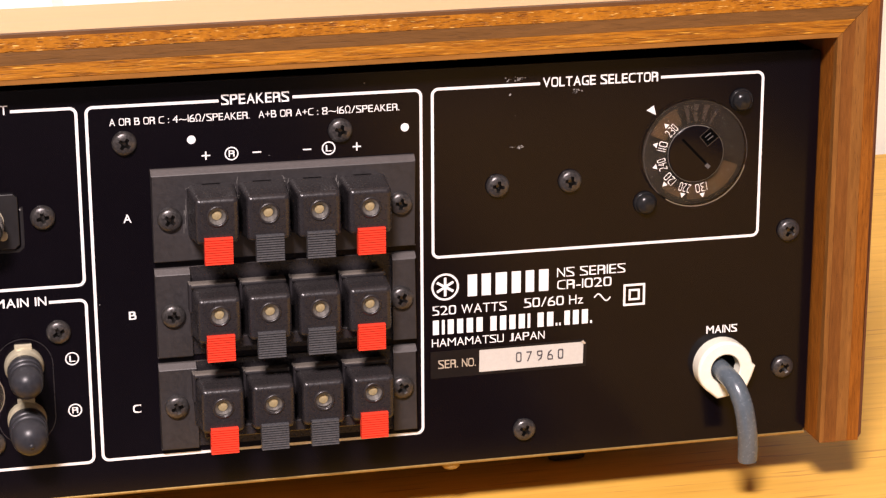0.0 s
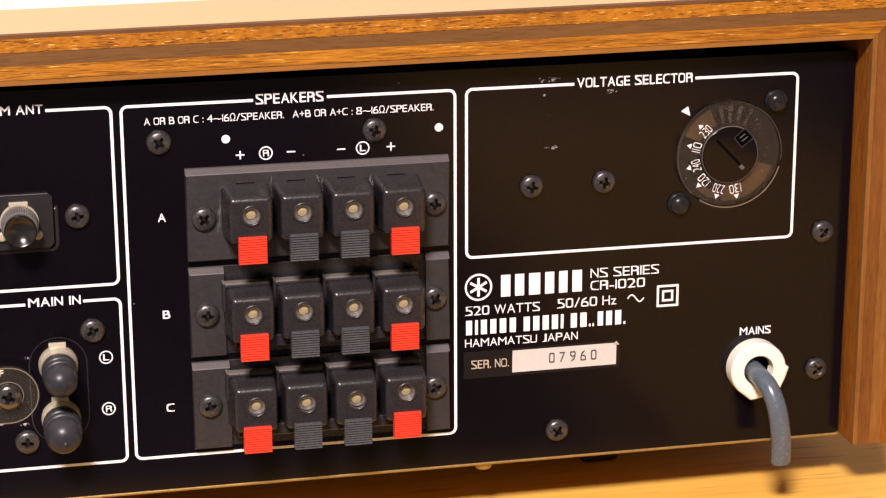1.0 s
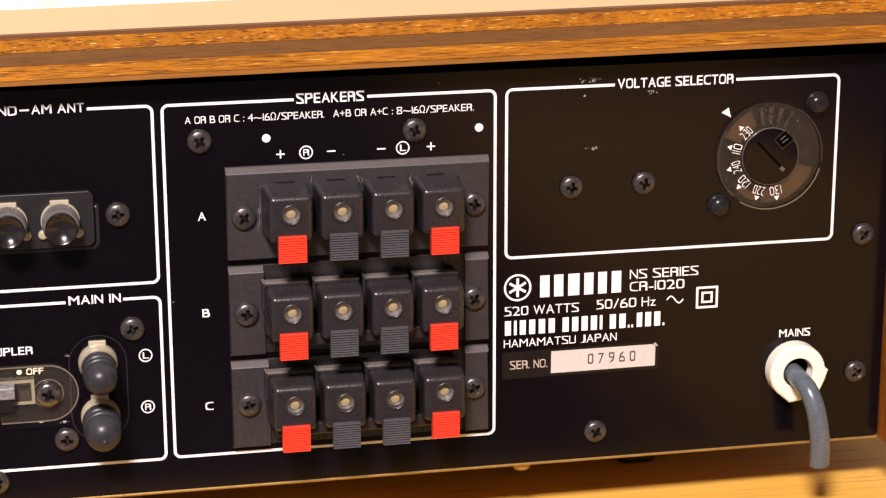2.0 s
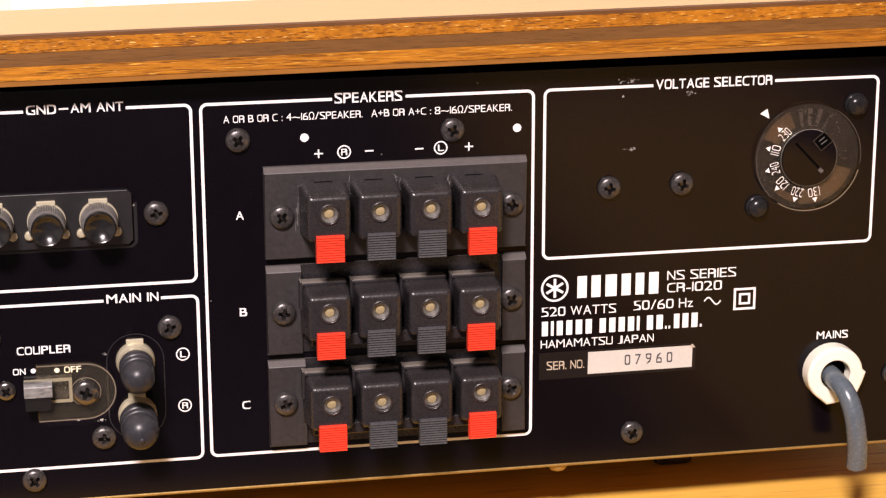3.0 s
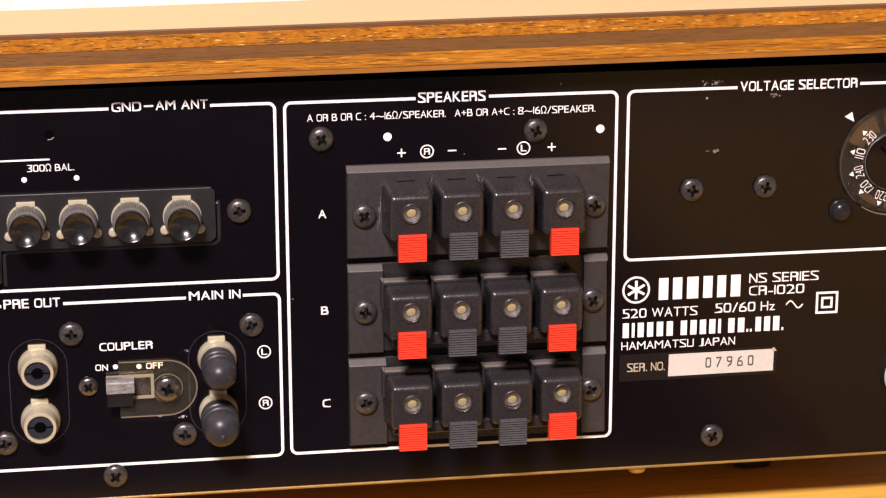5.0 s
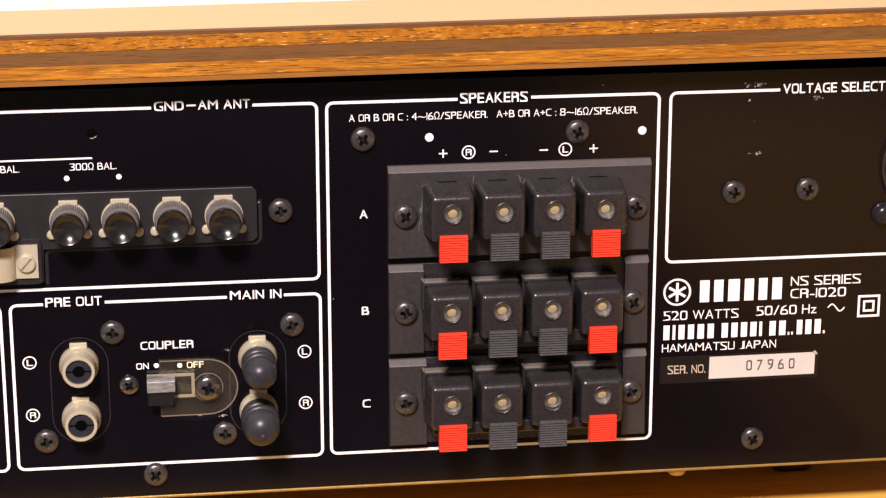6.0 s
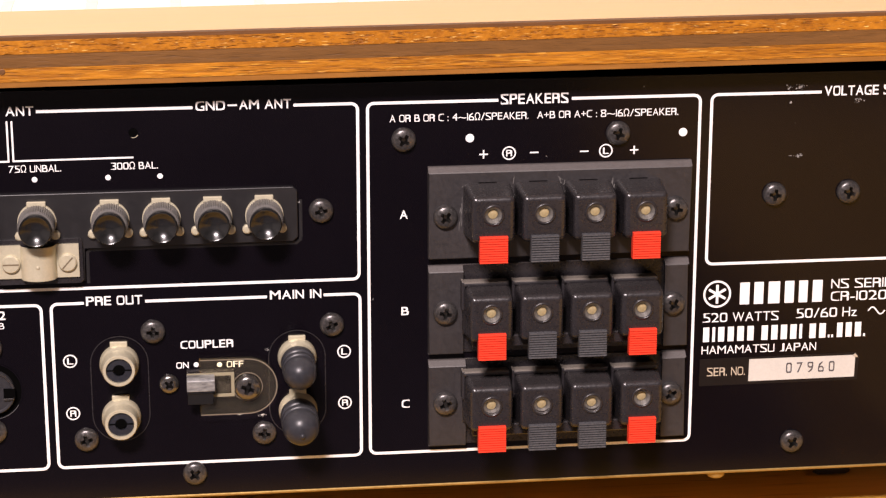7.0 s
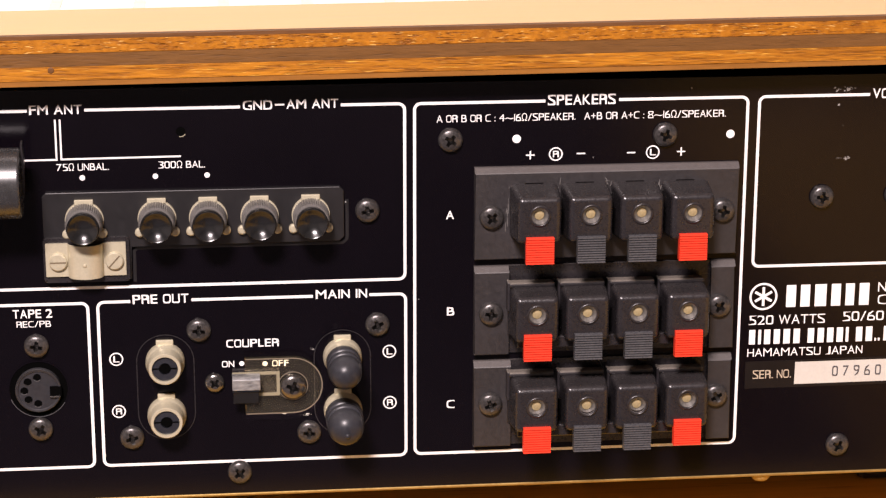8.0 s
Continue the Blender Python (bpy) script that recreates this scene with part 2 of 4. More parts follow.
def mm(bm):
    bmesh.ops.scale(bm, vec=(UNIT, UNIT, UNIT), verts=bm.verts)
    return bm


def soft_normals(bm, limit):
    """For each corner the mean of the faces round it that turn little, by their area, so that flats stay flat beside a rounded edge."""
    bm.normal_update()
    areas = {f: f.calc_area() for f in bm.faces}
    out = []
    for f in bm.faces:
        for corner in f.loops:
            n = Vector((0, 0, 0))
            for g in corner.vert.link_faces:
                if g.normal.dot(f.normal) > limit:
                    n += g.normal * areas[g]
            out.append(n.normalized() if n.length > 0 else f.normal.copy())
    return out


def part(name, bm, mat, parent=None, label="", at=(0, 0, 0), turn=0, smooth=None):
    """Links a bmesh in drawing units, or a mesh made before, as one object; at: its place on the panel; turn: degrees about y."""
    if isinstance(bm, bmesh.types.BMesh):
        mm(bm)
        bmesh.ops.recalc_face_normals(bm, faces=bm.faces)
        data = bpy.data.meshes.new(name)
        normals = soft_normals(bm, math.cos(radians(smooth))) if smooth else None
        bm.to_mesh(data)
        bm.free()
        for one in mat if isinstance(mat, tuple) else (mat,):
            data.materials.append(one)
        if smooth:
            data.shade_smooth()
            data.normals_split_custom_set(normals)
    else:
        data = bm
    ob = new(name, data)
    ob.matrix_basis = pose(at[0] * UNIT, at[1] * UNIT, at[2] * UNIT + LIFT, 0, turn, 0)
    if parent is not None:
        ob.parent = parent
        ob.matrix_parent_inverse = parent_place(parent).inverted()
    if label:
        tagged(ob, label)
    return ob


def parent_place(ob):
    m = ob.matrix_basis
    while ob.parent is not None:
        m = ob.parent.matrix_basis @ ob.matrix_parent_inverse @ m
        ob = ob.parent
    return m


def box(bm, x0, x1, y0, y1, z0, z1, bevel=0.0, steps=1):
    g = bmesh.ops.create_cube(bm, size=1)
    vs = g["verts"]
    bmesh.ops.scale(bm, vec=(x1 - x0, y1 - y0, z1 - z0), verts=vs)
    bmesh.ops.translate(bm, vec=((x0 + x1) / 2, (y0 + y1) / 2, (z0 + z1) / 2), verts=vs)
    if bevel:
        es = list({e for v in vs for e in v.link_edges})
        bmesh.ops.bevel(bm, geom=es, offset=bevel, segments=steps, affect="EDGES", profile=0.5)
    return bm


def boxed(*a, **k):
    return box(bmesh.new(), *a, **k)


def lathe(profile, seg=28, centre=(0, 0), bm=None):
    """Turns (radius, y) pairs about an axis along y."""
    bm = bm or bmesh.new()
    rings = []
    for r, y in profile:
        if r < 1e-6:
            rings.append([bm.verts.new((centre[0], y, centre[1]))])
        else:
            rings.append([bm.verts.new((centre[0] + r * math.cos(2 * math.pi * i / seg), y, centre[1] + r * math.sin(2 * math.pi * i / seg))) for i in range(seg)])
    for a, b in zip(rings, rings[1:]):
        for i in range(seg):
            j = (i + 1) % seg
            if len(a) == 1 and len(b) > 1:
                bm.faces.new((a[0], b[i], b[j]))
            elif len(b) == 1 and len(a) > 1:
                bm.faces.new((a[i], b[0], a[j]))
            elif len(a) > 1:
                bm.faces.new((a[i], b[i], b[j], a[j]))
    return bm


def prism(poly, y0, y1, bm=None, bevel=0.0, steps=1):
    """A polygon of (x, z) drawn out from y0 to y1."""
    bm = bm or bmesh.new()
    a = [bm.verts.new((x, y0, z)) for x, z in poly]
    b = [bm.verts.new((x, y1, z)) for x, z in poly]
    n = len(poly)
    front = bm.faces.new(a)
    bm.faces.new(b[::-1])
    for i in range(n):
        bm.faces.new((a[i], b[i], b[(i + 1) % n], a[(i + 1) % n]))
    if bevel:
        bmesh.ops.bevel(bm, geom=list(front.edges), offset=bevel, segments=steps, affect="EDGES", profile=0.5)
    return bm


def rounded(x0, x1, z0, z1, r, n=5):
    pts = []
    for cx, cz, a0 in ((x1 - r, z1 - r, 0), (x0 + r, z1 - r, 90), (x0 + r, z0 + r, 180), (x1 - r, z0 + r, 270)):
        pts += [(cx + r * math.cos(radians(a0 + 90 * i / n)), cz + r * math.sin(radians(a0 + 90 * i / n))) for i in range(n + 1)]
    return pts


def ring(r0, r1, y0, y1, seg=28, centre=(0, 0), bm=None):
    return lathe([(r0, y0), (r1, y0), (r1, y1), (r0, y1), (r0, y0)], seg, centre, bm)


def stroke(points, width, y=-0.08, closed=False, bm=None):
    """A flat printed line of constant width through (x, z) points."""
    bm = bm or bmesh.new()
    n = len(points)
    rows = []
    for i, (x, z) in enumerate(points):
        p = Vector(points[i - 1] if i or closed else points[i])
        q = Vector(points[(i + 1) % n] if i < n - 1 or closed else points[i])
        here = Vector((x, z))
        d1, d2 = (here - p), (q - here)
        d1 = d1.normalized() if d1.length > 1e-9 else d2.normalized()
        d2 = d2.normalized() if d2.length > 1e-9 else d1
        t = (d1 + d2).normalized()
        k = 1 / max(0.4, t.dot(d1))
        side = Vector((-t.y, t.x)) * width / 2 * k
        rows.append((bm.verts.new((x + side.x, y, z + side.y)), bm.verts.new((x - side.x, y, z - side.y))))
    for i in range(n if closed else n - 1):
        a, b = rows[i], rows[(i + 1) % n]
        bm.faces.new((a[0], b[0], b[1], a[1]))
    return bm


def disc(r, y=-0.08, seg=20, centre=(0, 0), bm=None):
    bm = bm or bmesh.new()
    bm.faces.new([bm.verts.new((centre[0] + r * math.cos(2 * math.pi * i / seg), y, centre[1] + r * math.sin(2 * math.pi * i / seg))) for i in range(seg)])
    return bm


def glyph(char, bold):
    """A character of the built-in font as points and faces, from -1 to 1 in its own box, and the share of a capital's height that the box spans."""
    key = (char, bold)
    if key not in MESHES:
        curve = bpy.data.curves.new("lettering", "FONT")
        curve.body, curve.resolution_u, curve.offset = char, 5, bold
        ob = bpy.data.objects.new("lettering", curve)
        scene.collection.objects.link(ob)
        bpy.context.view_layer.update()
        data = bpy.data.meshes.new_from_object(ob.evaluated_get(bpy.context.evaluated_depsgraph_get()))
        pts = np.array([v.co[:2] for v in data.vertices])
        faces = [tuple(p.vertices) for p in data.polygons]
        bpy.data.objects.remove(ob)
        bpy.data.meshes.remove(data)
        MESHES[key] = (pts, faces)
    return MESHES[key]


def squared(u, v, power=4.5):
    """Pushes a round outline, from -1 to 1, out towards its box, as in square-cut faces."""
    r = np.hypot(u, v) + 1e-9
    k = (np.abs(u / r) ** power + np.abs(v / r) ** power) ** (-1 / power)
    k = 1 + (k - 1) * np.clip((r - 0.2) / 0.5, 0, 1)
    return np.clip(u * k, -1, 1), np.clip(v * k, -1, 1)


def straight_leg(u, v):
    """Widens the bowl of an R and sets its slanting leg upright."""
    wide = np.where((v > -0.02) & (u > -0.4), -0.4 + (u + 0.4) * 1.5, u)
    leg = (v <= -0.02) & (u > -0.5)
    outer = leg & ((u > 0.1 - 0.65 * v) | (v > -0.1))
    inner = leg & ~outer & (v < -0.17)
    wide = np.where(outer, np.clip(0.72 - 1.6 * v, 0.72, 0.97), wide)
    wide = np.where(inner, np.where(v < -0.2, 0.5, 0.15), wide)
    return wide, np.where(inner & (v > -0.3), -0.16, v)


def square_cut(char, u, v):
    if char in "OCGQS0368935":
        return squared(u, v)
    if char == "D":
        a, b = squared(u, v)
        return np.where(u > 0, a, u), np.where(u > 0, b, v)
    if char in "UJ":
        a, b = squared(u, v)
        return np.where(v < 0, a, u), np.where(v < 0, b, v)
    if char == "R":
        u, v = straight_leg(u, v)
    if char in "BPR2":
        a, b = squared(u, 2 * v - 1)
        turn = (v > 0) & ((u > 0) | (char == "2"))
        u, v = np.where(turn, a, u), np.where(turn, (b + 1) / 2, v)
        if char == "B":
            a, b = squared(u, 2 * v + 1)
            turn = (v < 0) & (u > 0)
            u, v = np.where(turn, a, u), np.where(turn, (b - 1) / 2, v)
    return u, v


WIDTHS = {"M": 1.12, "W": 1.4, "/": 0.66, "~": 1.35, "+": 0.8, "-": 0.5, "J": 0.72, "L": 0.72, "E": 0.78, "F": 0.75, "T": 0.86, "z": 0.66, "\u03a9": 0.9, "A": 0.98, "V": 0.98, "K": 0.92}


def lettering(body, x0, x1, z, h, parent, mat=None, y=-0.08, bold=0.006, turn=0, label="", gap=0.14):
    """A printed word from x0 to x1 on the baseline z, with capitals h high, square-cut and evenly set; turned about its middle."""
    tall = glyph("H", bold)[0][:, 1]
    base, cap = tall.min(), np.ptp(tall)
    us, vs, faces, at = [], [], [], 0.0
    for char in body:
        if char == " ":
            at += 0.5
            continue
        pts, polys = glyph(char, bold)
        lo, size = pts.min(axis=0), np.ptp(pts, axis=0)
        u, v = square_cut(char, *(2 * (pts - lo) / size - 1).T)
        w = size[0] / cap if char in "I1.:," else WIDTHS.get(char, 0.88)
        faces += [[k + sum(map(len, us)) for k in f] for f in polys]
        us.append(at + w * (u + 1) / 2)
        top, low = (lo[1] + size[1] - base) / cap, (lo[1] - base) / cap
        if char in "OCGQS0368935UJ2":
            top, low = 1.0, 0.0
        vs.append(low + (top - low) * (v + 1) / 2)
        at += w + gap
    u, v = np.concatenate(us), np.concatenate(vs)
    u, v = u / u.max() * (x1 - x0) + x0, v * h + z
    cx, cz = (x0 + x1) / 2, z + h / 2
    c, s = math.cos(radians(turn)), math.sin(radians(turn))
    bm = bmesh.new()
    made = [bm.verts.new((cx + (a - cx) * c - (b - cz) * s, y, cz + (a - cx) * s + (b - cz) * c)) for a, b in zip(u, v)]
    for f in faces:
        try:
            bm.faces.new([made[i] for i in f])
        except ValueError:
            pass
    return part("lettering", bm, mat or PRINT, parent, label or ("printed " + ("words " if " " in body else "mark ") + body))


def thing(name, label, category, kind="", group=""):
    return tagged(new(name), label, category, group, kind)


# ---- the room ----
def metres(name, bm, mat, parent=None, smooth=None):
    """Links a bmesh given in metres over the table top."""
    bmesh.ops.scale(bm, vec=(1 / UNIT, 1 / UNIT, 1 / UNIT), verts=bm.verts)
    return part(name, bm, mat, parent, at=(0, 0, -LIFT / UNIT), smooth=smooth)


def slab(name, x0, x1, y0, y1, z0, z1, mat, label, category):
    return tagged(metres(name, boxed(x0, x1, y0, y1, z0, z1), mat), label, category, "", "structure")


# floor, ceiling and beige walls are unseen, toned for fill and panel reflections
slab("floor", -2.0, 2.0, -3.8, 0.51, -0.77, -0.72, FLOOR, "unseen dark grey floor, toned for the panel's reflection", "floor")
slab("ceiling", -2.0, 2.0, -3.8, 0.51, 1.44, 1.49, ROOM_WALL, "plain dim ceiling over the table", "ceiling")
slab("wall_north", -1.9, 1.9, 0.41, 0.49, -0.72, 1.44, WALL, "plain white wall close behind the table", "wall")
slab("wall_south", -1.9, 1.9, -3.7, -3.6, -0.72, 1.44, ROOM_WALL, "plain beige wall behind the camera", "wall")
slab("wall_east", 1.9, 2.0, -3.7, 0.49, -0.72, 1.44, ROOM_WALL, "plain beige side wall", "wall")
slab("wall_west", -2.0, -1.9, -3.7, 0.49, -0.72, 1.44, ROOM_WALL, "plain beige side wall", "wall")


def lamp(name, x, y, label, pieces):
    """A lamp turned about an upright axis; pieces: name, (radius, height) pairs, material."""
    top = thing(name, label, "lamp")
    top.matrix_basis = pose(x, y, 1.44)
    for piece, profile, mat in pieces:
        bm = lathe(profile, 40)
        bmesh.ops.rotate(bm, cent=(0, 0, 0), matrix=Matrix.Rotation(radians(90), 3, "X"), verts=bm.verts)
        bmesh.ops.translate(bm, vec=(x, y, 0), verts=bm.verts)
        metres(piece, bm, mat, top, smooth=40)


H = PENDANT[2] + 0.006
lamp("assumed_pendant_lamp", *PENDANT[:2], "white pendant lamp hanging on a thin cord before the table", (
    ("shade", [(0.005, H + 0.09), (0.07, H + 0.085), (0.14, H + 0.018), (0.18, H + 0.004), (0.178, H), (0, H + 0.001)], WHITE_METAL),
    ("cord", [(0, H + 0.09), (0.004, H + 0.09), (0.004, 1.435), (0, 1.435)], NYLON),
    ("canopy", [(0, 1.44), (0.05, 1.44), (0.045, 1.425), (0, 1.423)], WHITE_METAL)))
# body for the added fill light; no such lamp is known
lamp("top_fill_lamp", *TOP_FILL, "round white ceiling lamp with a warm glowing shade", (
    ("base", [(0, 1.44), (0.15, 1.44), (0.15, 1.434), (0, 1.434)], WHITE_METAL),
    ("shade", [(0, 1.426), (0.17, 1.429), (0.19, 1.4335), (0, 1.4335)], LAMP_GLOW)))

table = thing("table", "light beech table against a white wall, with an unseen wing added for reflections", "table")
bm = bmesh.new()
# the wing out to y = -0.62 is an added reflector, browning the panel
outline = [(-0.74, -0.052), (0.185, -0.052), (0.185, -0.62), (0.38, -0.62), (0.38, -0.30), (0.94, -0.30), (0.94, 0.398), (-0.74, 0.398)]
low, high = [bm.verts.new((x, y, -0.03)) for x, y in outline], [bm.verts.new((x, y, 0)) for x, y in outline]
bm.faces.new(low[::-1])
bm.faces.new(high)
n = len(outline)
for i in range(n):
    bm.faces.new((low[i], low[(i + 1) % n], high[(i + 1) % n], high[i]))
bmesh.ops.bevel(bm, geom=list(bm.edges), offset=0.002, segments=2, affect="EDGES", profile=0.5)
metres("tabletop", bm, TABLE, table)
for lx, ly in ((-0.70, -0.015), (-0.70, 0.36), (0.90, 0.36), (0.90, -0.26), (0.34, -0.58), (0.225, -0.58)):
    metres("leg", boxed(lx - 0.028, lx + 0.028, ly - 0.028, ly + 0.028, -0.72, -0.03, bevel=0.002), TABLE, table)

# ---- the receiver's wooden cabinet ----
receiver = thing("stereo_receiver", "vintage stereo receiver with black back panel in a wooden cabinet", "receiver")
XL, XR, ZT, ZB = -251.0, 266.0, 12.1, -141.0  # the cabinet's opening
TILT = 0.0072  # the top board sags towards one end


def sag(bm):
    for v in bm.verts:
        v.co.z += TILT * (v.co.x - 30)
    return bm


TH, TV, FRONT, BACK = 16.6, 16.9, -12.0, 373.0  # thickness of sides and top, front edge, far side

cabinet_top = bmesh.new()
SLOT0, SLOT1, PITCH, BAR = 36.0, 88.0, 29.4, 3.8
box(cabinet_top, XL - TH, XR + TH, FRONT + 3, SLOT0, ZT, ZT + TV)
box(cabinet_top, XL - TH, XR + TH, SLOT1, BACK, ZT, ZT + TV)
slot_edges = [-122.6 + PITCH * k for k in range(-3, 12)]
box(cabinet_top, XL - TH, slot_edges[0] + BAR / 2, SLOT0, SLOT1, ZT, ZT + TV)
box(cabinet_top, slot_edges[-1] - BAR / 2, XR + TH, SLOT0, SLOT1, ZT, ZT + TV)
top_board = part("cabinet_top", sag(cabinet_top), VENEER, receiver, "walnut veneered top board with a row of vent openings")
for xs in slot_edges[1:-1]:
    part("vent_bar", sag(boxed(xs - BAR / 2, xs + BAR / 2, SLOT0, SLOT1, ZT, ZT + TV - 0.1)), CREAM, top_board)
for a, b in zip(slot_edges, slot_edges[1:]):
    for k in range(7):
        part("vent_slat", sag(boxed(a + BAR / 2, b - BAR / 2, SLOT0 + 0.3 + 7.4 * k, SLOT0 + 6.9 + 7.4 * k, ZT + TV - 2.2, ZT + TV - 0.15, bevel=0.25)), WHITE_METAL, top_board)
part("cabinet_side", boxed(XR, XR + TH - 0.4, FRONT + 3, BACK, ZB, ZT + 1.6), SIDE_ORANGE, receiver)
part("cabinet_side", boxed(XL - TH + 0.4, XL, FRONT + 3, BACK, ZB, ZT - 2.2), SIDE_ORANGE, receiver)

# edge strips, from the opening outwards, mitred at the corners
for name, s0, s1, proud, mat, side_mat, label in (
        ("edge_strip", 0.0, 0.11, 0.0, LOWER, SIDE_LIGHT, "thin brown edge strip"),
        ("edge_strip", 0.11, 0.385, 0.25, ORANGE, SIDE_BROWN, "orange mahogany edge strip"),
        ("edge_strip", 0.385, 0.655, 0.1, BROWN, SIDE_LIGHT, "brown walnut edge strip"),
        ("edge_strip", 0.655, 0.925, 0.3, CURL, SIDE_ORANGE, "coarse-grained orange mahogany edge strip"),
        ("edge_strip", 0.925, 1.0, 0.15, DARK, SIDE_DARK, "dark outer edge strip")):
    f0, f1 = FRONT - proud, FRONT + 3
    poly = [(XL - TH * s0, ZT + TV * s0), (XR + TH * s0, ZT + TV * s0), (XR + TH * s1, ZT + TV * s1), (XL - TH * s1, ZT + TV * s1)]
    part(name, sag(prism(poly, f0, f1, bevel=0.08)), mat, receiver, label)
    for m in (1, -1):
        ox = XR if m > 0 else XL
        worn = [(ox + m * (TH * s1 - 1.6), ZB), (ox + m * TH * s1, ZB + 2.4)] if s1 == 1.0 else [(ox + m * TH * s1, ZB)]
        poly = [(ox + m * TH * s0, ZB), *worn, (ox + m * TH * s1, ZT + TV * s1 - 0.1 + TILT * (ox - 30)), (ox + m * TH * s0, ZT + TV * s0 - 0.1 + TILT * (ox - 30))]
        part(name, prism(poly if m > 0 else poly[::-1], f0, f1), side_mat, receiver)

# chassis behind the panel, coloured as the dark inside the cabinet
part("chassis", boxed(XL + 1.5, XR - 1.5, 1.6, 360, -139.5, 6.0), VOID, receiver, "chassis in the cabinet, coloured black as the shade round it")
part("bottom_lip", boxed(XL + 2, XR - 1.2, -0.5, 40, -141.2, -140.2, bevel=0.3), ZINC, receiver, "yellowed zinc lip of the bottom plate")
for fx in (-170, 185):
    for fy in (52, 320):
        part("foot", boxed(fx - 8, fx + 8, fy - 6, fy + 10, -LIFT / UNIT, -141.2, bevel=3, steps=2), RUBBER, receiver, "black rubber foot")
stud = bmesh.new()
lathe([(0, 0), (3.5, 0), (3.5, 1.8), (2.8, 2.6), (0, 2.6)], 24, bm=stud)
bmesh.ops.rotate(stud, cent=(0, 0, 0), matrix=Matrix.Rotation(radians(-90), 3, "X"), verts=stud.verts)
bmesh.ops.translate(stud, vec=(127.3, 4.2, -141.2), verts=stud.verts)
part("bottom_stud", stud, ZINC, receiver, "yellowed zinc stud under the bottom edge")

panel = part("back_panel", prism(rounded(XL + 1.6, XR - 1.2, -140.2, 7.3, 1.2), 0, 1.5, bevel=0.3), PANEL, receiver, "satin black painted steel back panel with white print")

# ---- printed boxes ----
LINE = 1.02


def printed_box(x0, x1, z0, z1, gaps, r=2.2):
    """A rounded frame, its top line broken by gaps (from x to x) for the title."""
    path = [(gaps[-1][1], z1)]
    path += [(x1 - r + r * math.sin(radians(a)), z1 - r + r * math.cos(radians(a))) for a in range(0, 91, 15)]
    path += [(x1 - r + r * math.cos(radians(a)), z0 + r - r * math.sin(radians(a))) for a in range(0, 91, 15)]
    path += [(x0 + r - r * math.sin(radians(a)), z0 + r - r * math.cos(radians(a))) for a in range(0, 91, 15)]
    path += [(x0 + r - r * math.cos(radians(a)), z1 - r + r * math.sin(radians(a))) for a in range(0, 91, 15)]
    path += [(gaps[0][0], z1)]
    bm = stroke(path, LINE)
    for (a, b), (c, d) in zip(gaps, gaps[1:]):
        stroke([(b, z1), (c, z1)], LINE, bm=bm)
    part("frame_line", bm, PRINT, panel, "white printed frame line with rounded corners")


printed_box(0.0, 116.0, -127.7, 0.1, [(45.1, 70.7)])
printed_box(120.1, 242.8, -61.3, 0.1, [(159.2, 204.0)])
printed_box(-250.0 + 30, -3.4, -62.3, 0.2, [(-130.5, -111.5), (-59.3, -25.2)])
printed_box(-109.8, -3.2, -128.0, -67.7, [(-98.6, -77.6), (-35.6, -15.9)])
printed_box(-215.0, -113.2, -128.2, -67.9, [(-190.0, -189.9)])
for pts, w in (([(-180, -17.0), (-121.4, -16.8), (-121.4, -2.9)], 0.6), ([(-119.8, -2.9), (-119.8, -16.7), (-79.7, -16.5)], 0.6)):
    part("printed_line", stroke(pts, w), PRINT, panel)

# ---- printed words ----
for body, x0, x1, z, h in (
        ("SPEAKERS", 46.0, 69.5, -1.4, 3.6), ("A OR B OR C : 4~16\u03a9/SPEAKER.", 7.6, 55.6, -6.7, 2.5), ("A+B OR A+C : 8~16\u03a9/SPEAKER.", 58.7, 108.3, -6.7, 2.5),
        ("VOLTAGE SELECTOR", 160.2, 203.0, -1.3, 3.5), ("NS SERIES", 166.2, 192.1, -72.0, 3.5), ("CR-1020", 166.3, 186.9, -76.7, 3.5),
        ("520 WATTS", 119.6, 147.3, -83.1, 3.4), ("50/60 Hz", 153.8, 176.2, -82.7, 3.5), ("HAMAMATSU JAPAN", 119.5, 161.7, -95.1, 3.0),
        ("MAINS", 224.1, 236.2, -98.3, 3.0), ("MAIN IN", -34.6, -16.7, -68.7, 3.2), ("PRE OUT", -97.8, -78.6, -68.7, 3.3), ("COUPLER", -66.0, -47.7, -85.6, 2.9),
        ("ON", -67.7, -63.4, -92.8, 2.3), ("OFF", -50.2, -44.4, -92.8, 2.3), ("FM ANT", -129.8, -112.3, -1.1, 3.2), ("GND", -58.3, -48.4, -0.9, 3.2),
        ("AM ANT", -43.6, -26.0, -0.8, 3.2), ("75\u03a9 UNBAL.", -121.6, -104.1, -20.7, 2.4), ("300\u03a9 BAL.", -87.4, -71.6, -20.6, 2.4),
        ("TAPE 2", -138.8, -125.4, -72.7, 3.1), ("REC/PB", -137.7, -126.0, -76.0, 2.2),
        ("A", 10.9, 13.7, -41.1, 3.0), ("B", 11.3, 13.9, -76.2, 3.0), ("C", 11.3, 14.1, -110.8, 3.0)):
    lettering(body, x0, x1, z, h, panel, bold=-0.004 if body[:2] in ("NS", "CR", "52", "50", "HA", "75", "30", "RE") or "SPEAKER." in body else 0.011)
part("printed_dash", stroke([(-47.5, 0.7), (-44.3, 0.7)], 0.6), PRINT, panel)
